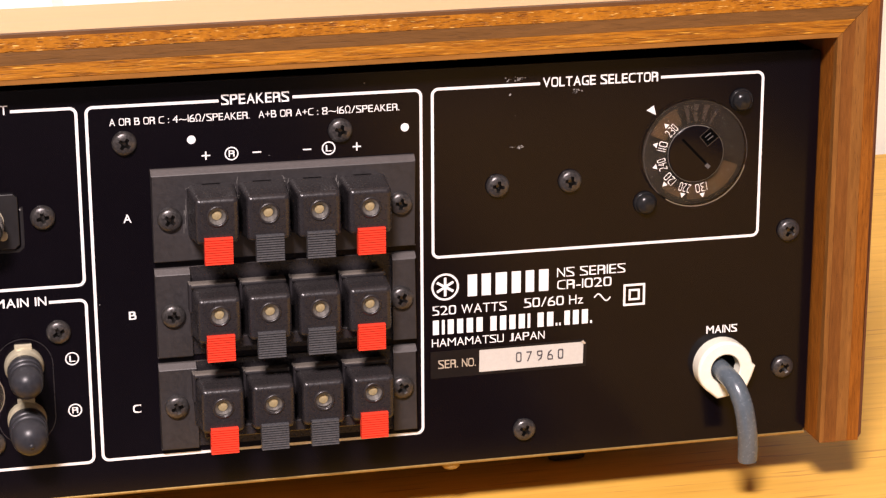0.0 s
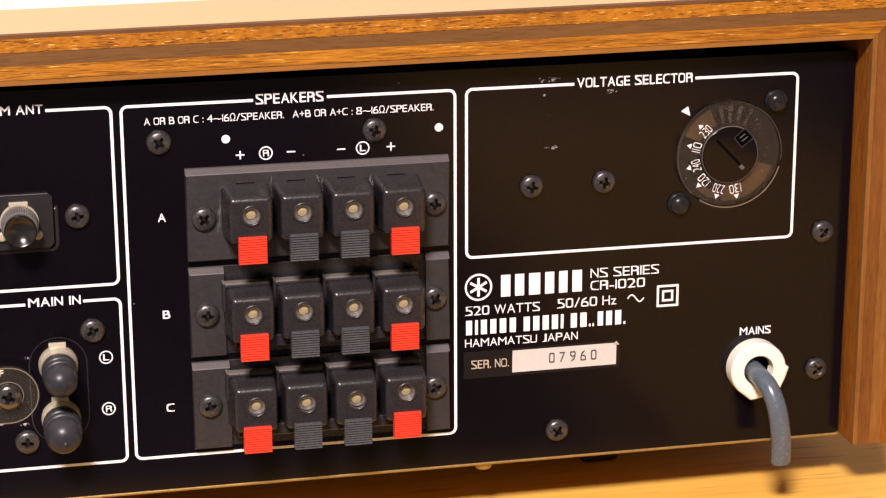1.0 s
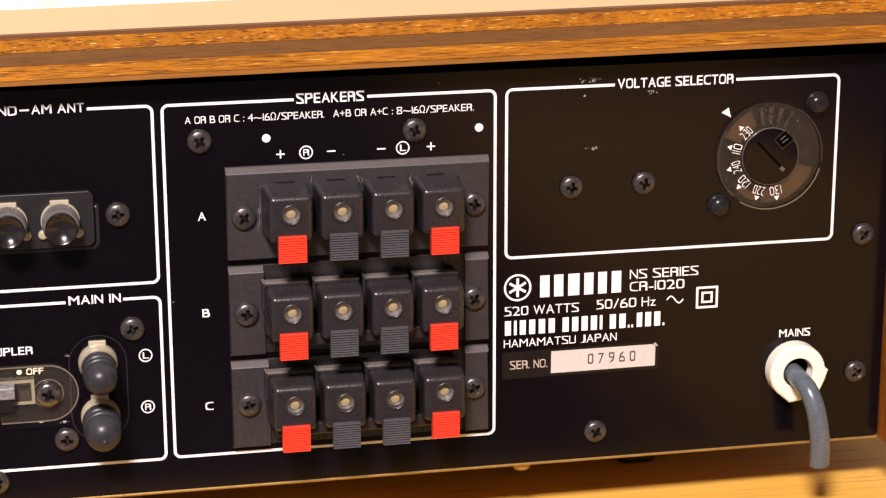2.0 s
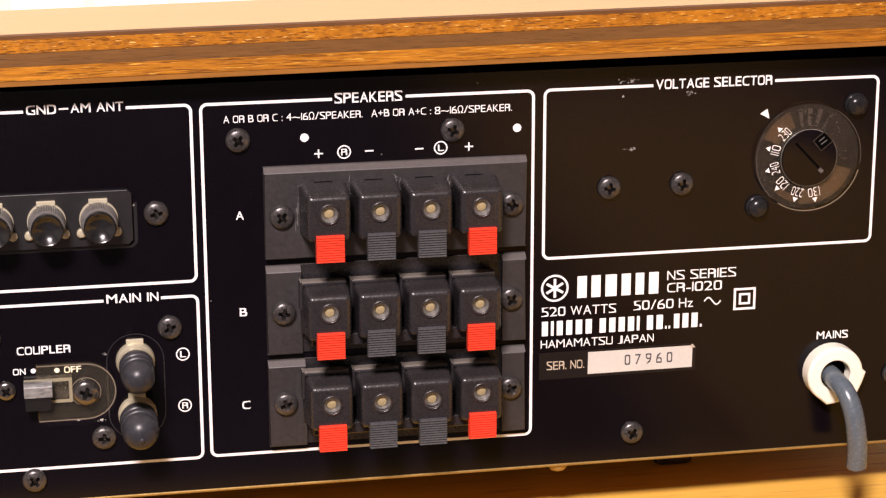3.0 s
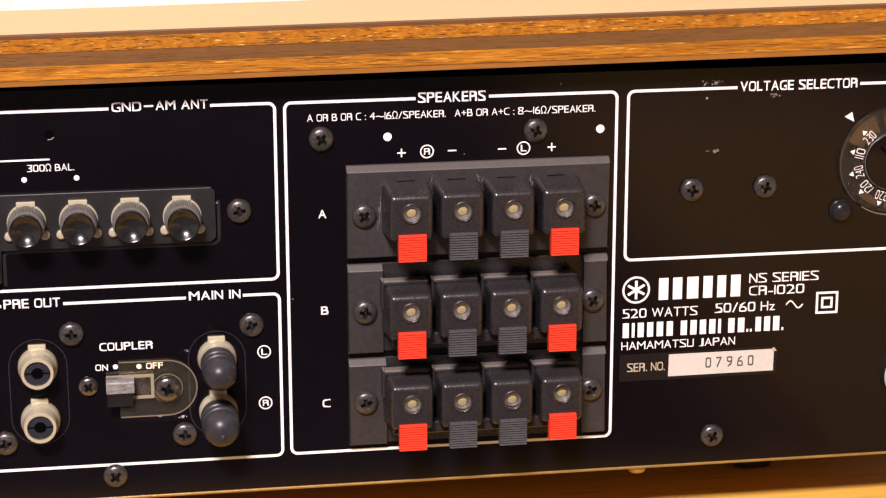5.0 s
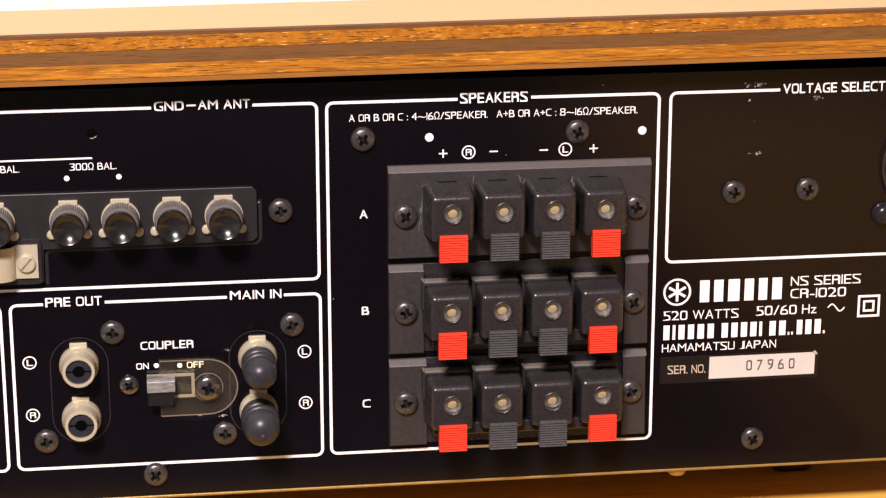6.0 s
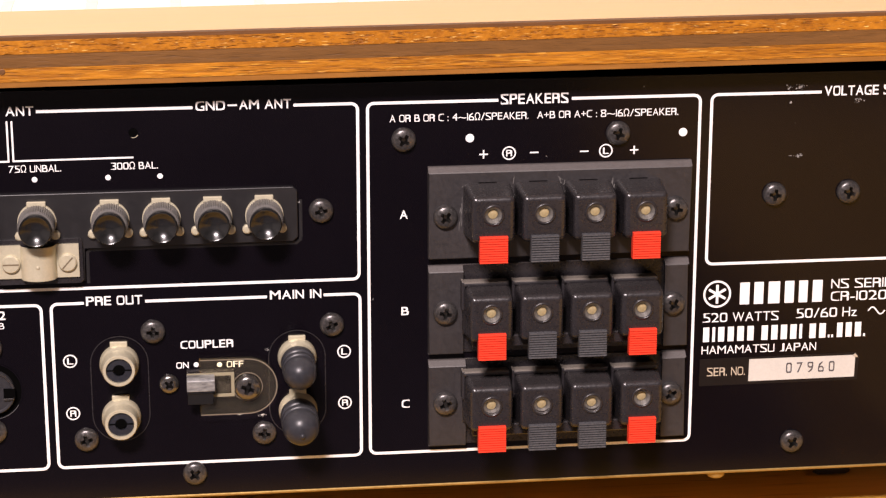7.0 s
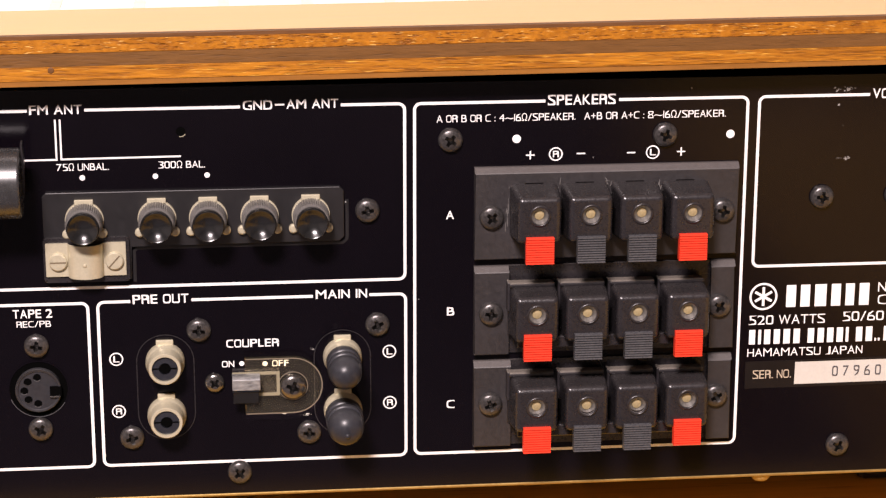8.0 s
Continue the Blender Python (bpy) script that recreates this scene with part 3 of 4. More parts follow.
for x, z, plus in ((40.1, -18.9, 1), (57.8, -18.7, 0), (75.4, -18.8, 0), (93.0, -18.8, 1)):
    bm = stroke([(x - 1.5, z), (x + 1.5, z)], 0.5)
    if plus:
        stroke([(x, z - 1.5), (x, z - 0.25)], 0.5, bm=bm)
        stroke([(x, z + 0.25), (x, z + 1.5)], 0.5, bm=bm)
    part("polarity_sign", bm, PRINT, panel, "printed plus sign" if plus else "printed minus sign")
for x, z, letter in ((49.0, -18.7, "R"), (83.0, -18.8, "L"), (-104.2, -88.6, "L"), (-104.0, -107.9, "R"), (-9.0, -88.8, "L"), (-8.9, -107.9, "R")):
    part("circle_mark", stroke([(x + 2.2 * math.cos(radians(a)), z + 2.2 * math.sin(radians(a))) for a in range(0, 360, 12)], 0.45, closed=True), PRINT, panel)
    lettering(letter, x - 1.0, x + 1.1, z - 1.15, 2.3, panel)
for x, z, r in ((35.3, -13.0, 1.5), (110.2, -12.9, 1.5), (-60.8, -91.6, 0.9), (-52.7, -91.7, 0.9), (-113.1, -23.3, 0.95), (-88.5, -23.3, 0.95), (-71.0, -23.3, 0.95)):
    part("printed_dot", disc(r, centre=(x, z)), PRINT, panel)
# the hole is a flat black disc, its shade put into the colour
part("screw_hole", disc(1.7, -0.06, centre=(-79.5, -7.9)), VOID, panel, "black disc painted as the dark of a small hole")
part("hole_rim", ring(1.6, 1.95, -0.15, 0, 20, (-79.5, -7.9)), PANEL, panel)
part("pale_rim", stroke([(-79.5 + 1.75 * math.cos(radians(a)), -7.9 + 1.75 * math.sin(radians(a))) for a in range(250, 331, 10)], 0.24, y=-0.2), NICKEL, panel, "pale lower rim of the hole")

# maker's mark and name as plain shapes
part("round_emblem", stroke([(124.5 + 4.7 * math.cos(radians(a)), -72.6 + 4.7 * math.sin(radians(a))) for a in range(0, 360, 8)], 0.75, closed=True), PRINT, panel, "white ring emblem with a six-rayed star")
for a in (30, 90, 150):
    dx, dz = 3.5 * math.cos(radians(a)), 3.5 * math.sin(radians(a))
    part("emblem_ray", stroke([(124.5 - dx, -72.6 - dz), (124.5 + dx, -72.6 + dz)], 0.95, y=-0.08 - a * 0.0003), PRINT, panel)
for x, w in ((132.3, 4.5), (137.5, 4.4), (142.7, 5.2), (148.7, 4.4), (153.9, 4.2), (158.9, 4.6)):
    z0, z1 = -76.8, -68.6
    bm = bmesh.new()
    bm.faces.new([bm.verts.new((px, -0.08, pz)) for px, pz in ((x + 0.5, z0), (x + w - 0.5, z0), (x + w - 0.5, z1), (x + 0.5, z1))])
    part("name_block", bm, PRINT, panel, "plain white block standing for the maker's name")
x = 119.6
for w, gap in ((2.8, 0.7), (1.3, 0.7), (2.8, 0.7), (2.8, 0.7), (3.0, 0.7), (2.9, 2.3), (2.9, 0.7), (2.9, 0.6), (2.9, 0.6), (2.9, 0.6), (1.3, 2.3), (2.9, 0.7), (3.0, 0.5), (0.8, 0.5), (0.8, 1.0), (2.6, 0.6), (2.8, 0.6), (2.9, 0.5), (0.9, 0)):
    h = 1.1 if w < 1 else 5.5
    bm = bmesh.new()
    bm.faces.new([bm.verts.new((px, -0.08, pz)) for px, pz in ((x + 0.1 * w, -90.5), (x + 0.9 * w, -90.5), (x + 0.9 * w, -90.5 + h), (x + 0.1 * w, -90.5 + h))])
    part("name_bar", bm, PRINT, panel, "plain white bar of the company line")
    x += w + gap
wave = [(180.4 + 6.2 * i / 14, -80.9 + 1.35 * math.sin(2 * math.pi * i / 14)) for i in range(15)]
part("wave_sign", stroke(wave, 0.5), PRINT, panel, "printed alternating current sign")
for r, w in ((3.75, 0.85), (1.75, 0.8)):
    part("square_sign", stroke([(195.7 - r, -80.8 - r), (195.7 + r, -80.8 - r), (195.7 + r, -80.8 + r), (195.7 - r, -80.8 + r)], w, closed=True), PRINT, panel)

# serial label
part("label_film", prism([(119.0, -107.2), (177.6, -107.0), (177.9, -97.9), (176.6, -96.5), (119.0, -97.0)], -0.12, 0.0), LABEL_BLACK, panel, "black serial label film")
part("serial_label", prism([(137.1, -106.0), (176.4, -105.8), (176.5, -98.3), (175.6, -97.5), (137.2, -97.6)], -0.15, 0.0), PAPER, panel, "cream paper serial label with a lifting corner")
part("lifted_corner", prism([(175.6, -97.4), (176.6, -98.3), (177.5, -98.2), (176.4, -96.8)], -0.5, -0.3, bevel=0.06), TAN, panel, "pale curled corner of the serial label")
lettering("SER. NO.", 121.8, 135.8, -103.5, 3.2, panel, TAN, -0.2, 0.0)
lettering("07960", 150.9, 168.9, -103.4, 3.9, panel, INK, -0.25, 0.0, label="stamped grey number 07960", gap=0.75)


# ---- screws ----
def carved(bm, cutters, mat, inside=None):
    """A mesh in metres, less the cutters, with a material of its own inside the cuts."""
    data = []
    for b in (bm, *cutters):
        bmesh.ops.recalc_face_normals(b, faces=b.faces)
        mm(b)
        data.append(bpy.data.meshes.new("carved"))
        b.to_mesh(data[-1])
        b.free()
    data[0].materials.append(mat)
    obs = [bpy.data.objects.new("carved", d) for d in data]
    for o in obs:
        scene.collection.objects.link(o)
    for o in obs[1:]:
        o.data.materials.append(inside or mat)
        mod = obs[0].modifiers.new("cut", "BOOLEAN")
        mod.operation, mod.object, mod.solver, mod.material_mode = "DIFFERENCE", o, "EXACT", "TRANSFER"
    bpy.context.view_layer.update()
    out = bpy.data.meshes.new_from_object(obs[0].evaluated_get(bpy.context.evaluated_depsgraph_get()))
    for o in obs:
        bpy.data.objects.remove(o)
    return out


def wedge(long0, wide0, y0, long1, wide1, y1):
    """A tapered bar along x, from its mouth at y0 to its floor at y1."""
    bm = bmesh.new()
    a, b = [[bm.verts.new((sx * lg, y, sz * wd)) for sx, sz in ((-1, -1), (1, -1), (1, 1), (-1, 1))] for lg, wd, y in ((long0, wide0, y0), (long1, wide1, y1))]
    bm.faces.new(a)
    bm.faces.new(b[::-1])
    for i in range(4):
        bm.faces.new((a[i], b[i], b[(i + 1) % 4], a[(i + 1) % 4]))
    return bm


def screw_mesh():
    """A pan head with a deep cross recess."""
    head = lathe([(0, 0.2), (4.1, 0.2), (4.28, -0.3), (4.25, -1.0), (3.95, -1.6), (3.2, -2.1), (2.0, -2.4), (0, -2.5)], 32)
    bar = wedge(3.3, 0.74, -3.5, 0.5, 0.42, -0.6)
    cross = wedge(3.3, 0.74, -3.5, 0.5, 0.42, -0.58)
    bmesh.ops.rotate(cross, cent=(0, 0, 0), matrix=Matrix.Rotation(radians(90), 3, "Y"), verts=cross.verts)
    out = carved(head, (bar, cross, lathe([(0, -3.5), (1.55, -3.5), (0.7, -0.55), (0, -0.55)], 8)), SCREW, RECESS)
    out.name = "screw"
    out.shade_smooth()
    out.set_sharp_from_angle(angle=radians(35))
    return out


SCREW_MESH = screw_mesh()
BRIGHT_MESH = SCREW_MESH.copy()
BRIGHT_MESH.materials[0] = SHINY


def screw(x, z, parent, y=0.0, turn=0, label="blackened cross-head screw", scale=1.0, bright=False):
    ob = part("screw", BRIGHT_MESH if bright else SCREW_MESH, None, parent, label, (x, y, z), turn)
    ob.scale = (scale, scale, scale)
    return ob


for x, z, a in ((12.3, -12.8, 35), (87.1, -12.5, 20), (143.7, -36.2, 8), (170.5, -36.1, 15), (254.8, -60.1, 40), (254.6, -113.6, 55), (154.1, -129.7, 30),
                               (-16.4, -37.1, 80), (-13.2, -78.5, 65), (-62.4, -132.0, 50), (-75.4, -78.7, 5), (-99.7, -117.6, 75), (-37.6, -117.8, 5),
                               (-70.4, -98.2, 40), (-131.3, -82.7, 8), (-131.2, -113.3, 30)):
    screw(x, z, panel, 0, a, scale=0.82 if x == -70.4 else 1.0, bright=x == -70.4)

# ---- loudspeaker terminals ----
def button_mesh(groove):
    """A push lever with ribbed face."""
    n, w, h, d = 11, 9.6, 9.5, 3.2
    prof = [(0, 0)]
    for i in range(n):
        z = h * i / n
        prof += [(-d + groove, z + 0.02), (-d + groove, z + 0.2), (-d, z + 0.28), (-d, z + h / n - 0.12), (-d + groove, z + h / n)]
    prof += [(0, h)]
    bm = bmesh.new()
    a = [bm.verts.new((0, y, z)) for y, z in prof]
    b = [bm.verts.new((w, y, z)) for y, z in prof]
    bm.faces.new(a)
    bm.faces.new(b[::-1])
    for i in range(len(prof)):
        j = (i + 1) % len(prof)
        bm.faces.new((a[i], b[i], b[j], a[j]))
    return bm


def housing_body():
    bm = bmesh.new()
    x0, x1, f, g = 8.4, 7.5, -15.0, 0.3
    ring0 = [(-x0, g, -12.0), (x0, g, -12.0), (x0, g, 7.2), (-x0, g, 7.2)]
    ring1 = [(-x1, f, -10.2), (x1, f, -10.2), (x1, f, 6.0), (-x1, f, 6.0)]
    a, b = [bm.verts.new(v) for v in ring0], [bm.verts.new(v) for v in ring1]
    bm.faces.new(b)
    bm.faces.new(a[::-1])
    for i in range(4):
        bm.faces.new((a[i], b[i], b[(i + 1) % 4], a[(i + 1) % 4]))
    es = [e for e in bm.edges if not all(v.co.y > 0 for v in e.verts)]
    bmesh.ops.bevel(bm, geom=es, offset=1.9, segments=5, affect="EDGES", profile=0.5)
    box(bm, -4.4, 4.4, -14.2, -1.0, -15.8, -9.0, bevel=0.5)
    data = carved(bm, (lathe([(0, -17), (3.0, -17), (3.0, -12.4), (0, -12.4)], 28, (0, -0.4)),), HOUSING)
    bm = bmesh.new()
    bm.from_mesh(data)
    bmesh.ops.scale(bm, vec=(1 / UNIT, 1 / UNIT, 1 / UNIT), verts=bm.verts)
    return bm


PLATE_Y = -3.4


def plate_body(zb, zt, sunk):
    """A plate with a broad chamfer along its top, slightly broken edges; sunk: lower between the screw pads, from that x on."""
    side = [(0, zb - 0.2), (PLATE_Y + 0.25, zb), (PLATE_Y, zb + 0.3), (PLATE_Y, zt - 2.0), (PLATE_Y + 0.2, zt - 1.7), (-1.5, zt - 0.1), (-1.2, zt), (0, zt)]
    bm = bmesh.new()
    loops = [[bm.verts.new((x + (grow if y > PLATE_Y + 0.1 else 0), y, z)) for y, z in side] for x, grow in ((20.9, -0.3), (112.7, 0.5))]
    bm.faces.new(loops[0])
    bm.faces.new(loops[1][::-1])
    for i in range(len(side)):
        j = (i + 1) % len(side)
        bm.faces.new((loops[0][i], loops[1][i], loops[1][j], loops[0][j]))
    if not sunk:
        return bm
    data = carved(bm, (boxed(sunk, 104.6, PLATE_Y - 2, -0.9, zb - 3, zt + 3),), PLASTIC, HOUSING)
    bm = bmesh.new()
    bm.from_mesh(data)
    bmesh.ops.scale(bm, vec=(1 / UNIT, 1 / UNIT, 1 / UNIT), verts=bm.verts)
    return bm


# top and bottom of the plate, middle of the housings, first housing, pitch, and by how much the sockets sit off it
ROWS_Z = ((-22.6, -55.2, -35.4, 41.1, 17.66, (-0.4, -0.4, -0.4, -0.6)), (-58.2, -90.2, -71.0, 40.8, 17.62, (-0.2, -0.2, -0.3, -0.2)), (-93.0, -124.7, -104.0, 41.0, 17.75, (-0.9, -1.1, -1.2, 0.3)))
LEVER_Z, SCREW_Z = (-52.6, -87.5, -121.5), (-39.3, -74.2, -107.9)
first = {}
for row, (zt, zb, zh, xh, pitch, drops) in enumerate(ROWS_Z):
    block = part("speaker_terminal_block", plate_body(zb, zt, (None, 32.8, 33.8)[row]), (PLASTIC, HOUSING), receiver, "dusty black plastic spring terminal block with four sockets")
    for x, z, a in ((26.4, SCREW_Z[row] - 0.5, 40 + 60 * row), (107.6, SCREW_Z[row], 10 + 25 * row)):
        screw(x, z, block, PLATE_Y, a)
    for k in range(4):
        x = xh + pitch * k
        if not first:
            first["housing"] = part("housing", housing_body(), HOUSING, block, at=(x, PLATE_Y, zh), smooth=40).data
            first["socket"] = part("socket_ring", lathe([(3.9, 0.2), (3.75, -0.25), (3.5, -0.5), (3.25, -0.55), (3.0, -0.4), (2.85, -0.1), (2.8, 0.2)], 32), HOUSING, block, at=(x, PLATE_Y - 15.0, zh + drops[k]), smooth=50).data
            first["tube"] = part("contact_tube", lathe([(2.95, -0.2), (2.75, 0.0), (1.85, 1.0), (1.75, 1.4), (1.7, 2.55)], 32), TUBE, block, at=(x, PLATE_Y - 15.0, zh + drops[k]), smooth=60).data
            first["contact"] = part("contact", lathe([(1.75, 1.9), (1.6, 1.55), (1.1, 1.45), (0, 1.4)], 20), BRASS, block, "brass contact in the socket", at=(x, PLATE_Y - 15.0, zh + drops[k]), smooth=50).data
        else:
            part("housing", first["housing"], None, block, at=(x, PLATE_Y, zh))
            part("socket_ring", first["socket"], None, block, at=(x, PLATE_Y - 15.0, zh + drops[k]))
            part("contact_tube", first["tube"], None, block, at=(x, PLATE_Y - 15.0, zh + drops[k]))
            part("contact", first["contact"], None, block, "brass contact in the socket", at=(x, PLATE_Y - 15.0, zh + drops[k]))
        if row:
            bm = boxed(-8.7, 7.6, -4.6, 0.2, 6.4, 8.4, bevel=0.9, steps=3)
            box(bm, -9.1, -8.0, -4.2, 0.2, -2.0, 8.5, bevel=0.4, steps=2)
            part("catch_lip", bm, LIP, block, at=(x, PLATE_Y, zh))
            part("housing_base", boxed(-8.5, 8.3, -0.6, 2.7, -12.0, 7.0, bevel=0.4), HOUSING, block, at=(x, PLATE_Y, zh))
        # added bar that blocks light between the buttons, not a known part
        if k == 0 and row:
            part("gap_shade_bar", boxed(x - 6, x + 3 * pitch + 6, PLATE_Y - 8.6, -0.6, zh - 14.2, zh - 10.0, bevel=0.4), HOUSING, block, "black bar added behind the push buttons to darken the gaps")
        if row == 0:
            # slot drawn as a black line, for the shade in it
            part("catch_slot", stroke([(x - 3.2, zh + 7.3), (x + 3.2, zh + 7.3)], 0.34, y=PLATE_Y - 0.06), VOID, block)
        red = k in (0, 3)
        key = "red" if red else "grey"
        place = (x - 4.75, PLATE_Y - 13.6, LEVER_Z[row] + (1.1 if row == 2 and k == 3 else 0))
        what = "red ribbed push button" if red else "dark grey ribbed push button"
        if key not in first:
            first[key] = part("push_button", button_mesh(0.6 if red else 1.0), RED if red else GREY, block, what, at=place).data
        else:
            part("push_button", first[key], None, block, what, at=place)

# ---- voltage selector ----
DX, DZ = 217.0, -28.2
CLEAR = material("clear_plastic", (0.95, 0.9, 0.82), 0.06, Transmission_Weight=1.0, IOR=1.13)
selector = part("voltage_selector", lathe([(0, 0), (19.3, 0), (19.3, -0.8), (0, -0.8)], 56, (DX, DZ)), RING_BROWN, receiver, "round voltage selector with a clear plastic cover ring", smooth=40)


def sector(a0, a1, r0, r1, y):
    """A flat piece of a ring between two angles."""
    n = max(3, abs(a1 - a0) // 6)
    turns = [radians(a0 + (a1 - a0) * i / n) for i in range(n + 1)]
    bm = bmesh.new()
    inner, outer = [[bm.verts.new((DX + r * math.cos(a), y, DZ + r * math.sin(a))) for a in turns] for r in (r0, r1)]
    for i in range(n):
        bm.faces.new((inner[i], inner[i + 1], outer[i + 1], outer[i]))
    return bm


# brown sectors stand for reflections in the cover, put in as colour
for a0, a1, r0, r1 in ((-98, -18, 11.0, 17.6), (-136, -106, 14.5, 17.2), (114, 156, 12.0, 18.2)):
    part("ring_reflection", sector(a0, a1, r0, r1, -0.9), RING_REFLECTION, selector, "brown reflection painted under the clear ring")
for a0, a1 in ((60, 64), (73, 79), (86, 92), (99, 104)):
    part("moulded_ray", sector(a0, a1, 11.5, 18.0, -1.0), HOUSING, selector)
# edge highlight painted as arcs, pale below and grey at the sides
part("cover_edge", sector(-124, -16, 19.45, 19.8, -2.66), EDGE_PALE, selector, "pale highlight painted along the cover ring's lower edge")
part("cover_edge", sector(150, 226, 19.55, 19.7, -2.66), GREY, selector)
part("cover_edge", sector(-8, 60, 19.55, 19.7, -2.66), GREY, selector)
cover = part("cover_ring", lathe([(10.6, -1.4), (10.6, -2.6), (19.2, -2.6), (20.0, -2.0), (20.0, -1.4), (10.6, -1.4)], 64, (DX, DZ)), CLEAR, selector, "clear plastic cover ring", smooth=40)
cover.visible_shadow = False
part("selector_disc", lathe([(0, -3.2), (10.0, -3.2), (10.4, -2.9), (10.4, -0.8), (0, -0.8)], 48, (DX, DZ)), PANEL, selector, "black slotted selector disc", smooth=40)
part("disc_rim", ring(10.45, 10.55, -2.85, -1.2, 48, (DX, DZ)), KNURL, selector, "pale bright rim round the disc")
# slot and window are black patches painted as the dark in them
part("slot", stroke([(DX - 5.3, DZ + 5.7), (DX + 4.6, DZ - 4.6)], 0.9, y=-3.25), VOID, selector)
part("slot_end", prism([(DX + 3.3, DZ - 4.6), (DX + 4.6, DZ - 5.8), (DX + 5.6, DZ - 4.8), (DX + 4.3, DZ - 3.6)], -3.5, -3.2), GREY, selector)
part("window", prism([(DX + 1.2, DZ + 6.3), (DX + 5.2, DZ + 9.6), (DX + 8.6, DZ + 6.0), (DX + 4.2, DZ + 2.6)], -3.24, -3.0), VOID, selector, "black patch painted as the dark of a small square hole")
bm = stroke([(DX + 1.2, DZ + 6.3), (DX + 5.2, DZ + 9.6), (DX + 8.6, DZ + 6.0), (DX + 4.2, DZ + 2.6)], 0.3, y=-3.3, closed=True)
part("window_rim", bm, HOUSING, selector)
for k in (0.32, 0.62):
    part("contact_blade", stroke([(DX + 1.2 + 3.0 * k + 1.1, DZ + 6.3 - 3.7 * k + 0.9), (DX + 5.2 + 3.4 * k - 1.0, DZ + 9.6 - 3.6 * k - 0.9)], 0.4, y=-3.28), GREY, selector, "dull contact blade in the hole")
for body, a in (("230", 136), ("110", 165), ("240", 195), ("120", 223), ("220", 253), ("130", 281)):
    c, s = math.cos(radians(a)), math.sin(radians(a))
    x, z = DX + 13.0 * c, DZ + 13.0 * s
    half = 1.75 if "11" in body else 2.15
    lettering(body, x - half, x + half, z - 1.6, 3.2, selector, PRINT, -2.66, -0.018, turn=a - 90, gap=0.3)
    p = [(16.9, 0), (15.2, 1.0), (15.2, -1.0)]
    bm = bmesh.new()
    bm.faces.new([bm.verts.new((DX + u * c - v * s, -2.66, DZ + u * s + v * c)) for u, v in p])
    part("pointer_mark", bm, PRINT, selector)
bm = bmesh.new()
bm.faces.new([bm.verts.new((x, -0.08, z)) for x, z in ((198.9, -11.8), (201.6, -10.1), (202.5, -13.7))])
part("pointer_mark", bm, PRINT, panel, "white printed triangle")
for x, z in ((234.7, -9.9), (199.0, -46.1)):
    part("dome_nut", lathe([(4.35, 0), (4.35, -0.9), (4.1, -1.3), (3.9, -1.4), (3.75, -2.2), (3.2, -3.1), (2.2, -3.7), (1.1, -3.95), (0, -4.0)], 32, (x, z)), NUT_BLACK, selector, "glossy black plastic rivet holding the cover", smooth=50)


# ---- mains cable ----
def tube(points, radii, seg=20):
    """A round body swept along a smooth line through the points."""
    pts = [Vector(p) for p in points]
    fine = []
    for i in range(len(pts) - 1):
        p0, p1, p2, p3 = pts[max(i - 1, 0)], pts[i], pts[i + 1], pts[min(i + 2, len(pts) - 1)]
        for k in range(8):
            t = k / 8
            fine.append((0.5 * (2 * p1 + (p2 - p0) * t + (2 * p0 - 5 * p1 + 4 * p2 - p3) * t * t + (3 * p1 - p0 - 3 * p2 + p3) * t ** 3), radii[i] * (1 - t) + radii[i + 1] * t))
    fine.append((pts[-1], radii[-1]))
    bm = bmesh.new()
    rings = []
    for i, (p, r) in enumerate(fine):
        d = (fine[min(i + 1, len(fine) - 1)][0] - fine[max(i - 1, 0)][0]).normalized()
        u = Vector((1, 0, 0))
        u = (u - d * u.dot(d)).normalized()
        v = d.cross(u)
        rings.append([bm.verts.new(p + r * (math.cos(2 * math.pi * k / seg) * u + math.sin(2 * math.pi * k / seg) * v)) for k in range(seg)])
    for a, b in zip(rings, rings[1:]):
        for k in range(seg):
            bm.faces.new((a[k], a[(k + 1) % seg], b[(k + 1) % seg], b[k]))
    bm.faces.new(rings[0])
    bm.faces.new(rings[-1][::-1])
    return bm


def gland_body(cx, cz):
    """A nut, round above and angular below, with a bore through it."""
    rim = {2: 11.9, -44: 11.8, -75: 11.0, -104: 11.9}
    angles = sorted(set(list(rim) + list(range(-124, -360, -12)) + [-20, -60, -90]), reverse=True)
    bm = bmesh.new()

    def loop(r, y):
        out = []
        for a in angles:
            k = rim.get(a, 11.2 if -104 < a < 2 else 10.7) if r is None else r
            out.append(bm.verts.new((cx + k * math.cos(radians(a)), y, cz + k * math.sin(radians(a)))))
        return out

    loops = [loop(None, 0)]
    for shrink, y in ((0.0, -5.6), (0.35, -6.3), (0.9, -6.6)):
        out = loop(None, y)
        for v in out:
            d = Vector((v.co.x - cx, 0, v.co.z - cz))
            v.co -= d.normalized() * shrink
        loops.append(out)
    loops += [loop(6.1, -6.7), loop(5.7, -6.3), loop(5.5, -0.5)]
    n = len(angles)
    for a, b in zip(loops, loops[1:]):
        for i in range(n):
            bm.faces.new((a[i], a[(i + 1) % n], b[(i + 1) % n], b[i]))
    return bm


gland = part("cable_gland", gland_body(229.9, -110.6), NYLON, receiver, "cream nylon cable gland nut", smooth=25)
# black sheet across the bore paints the shade within
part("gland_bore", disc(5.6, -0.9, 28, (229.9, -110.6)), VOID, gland)
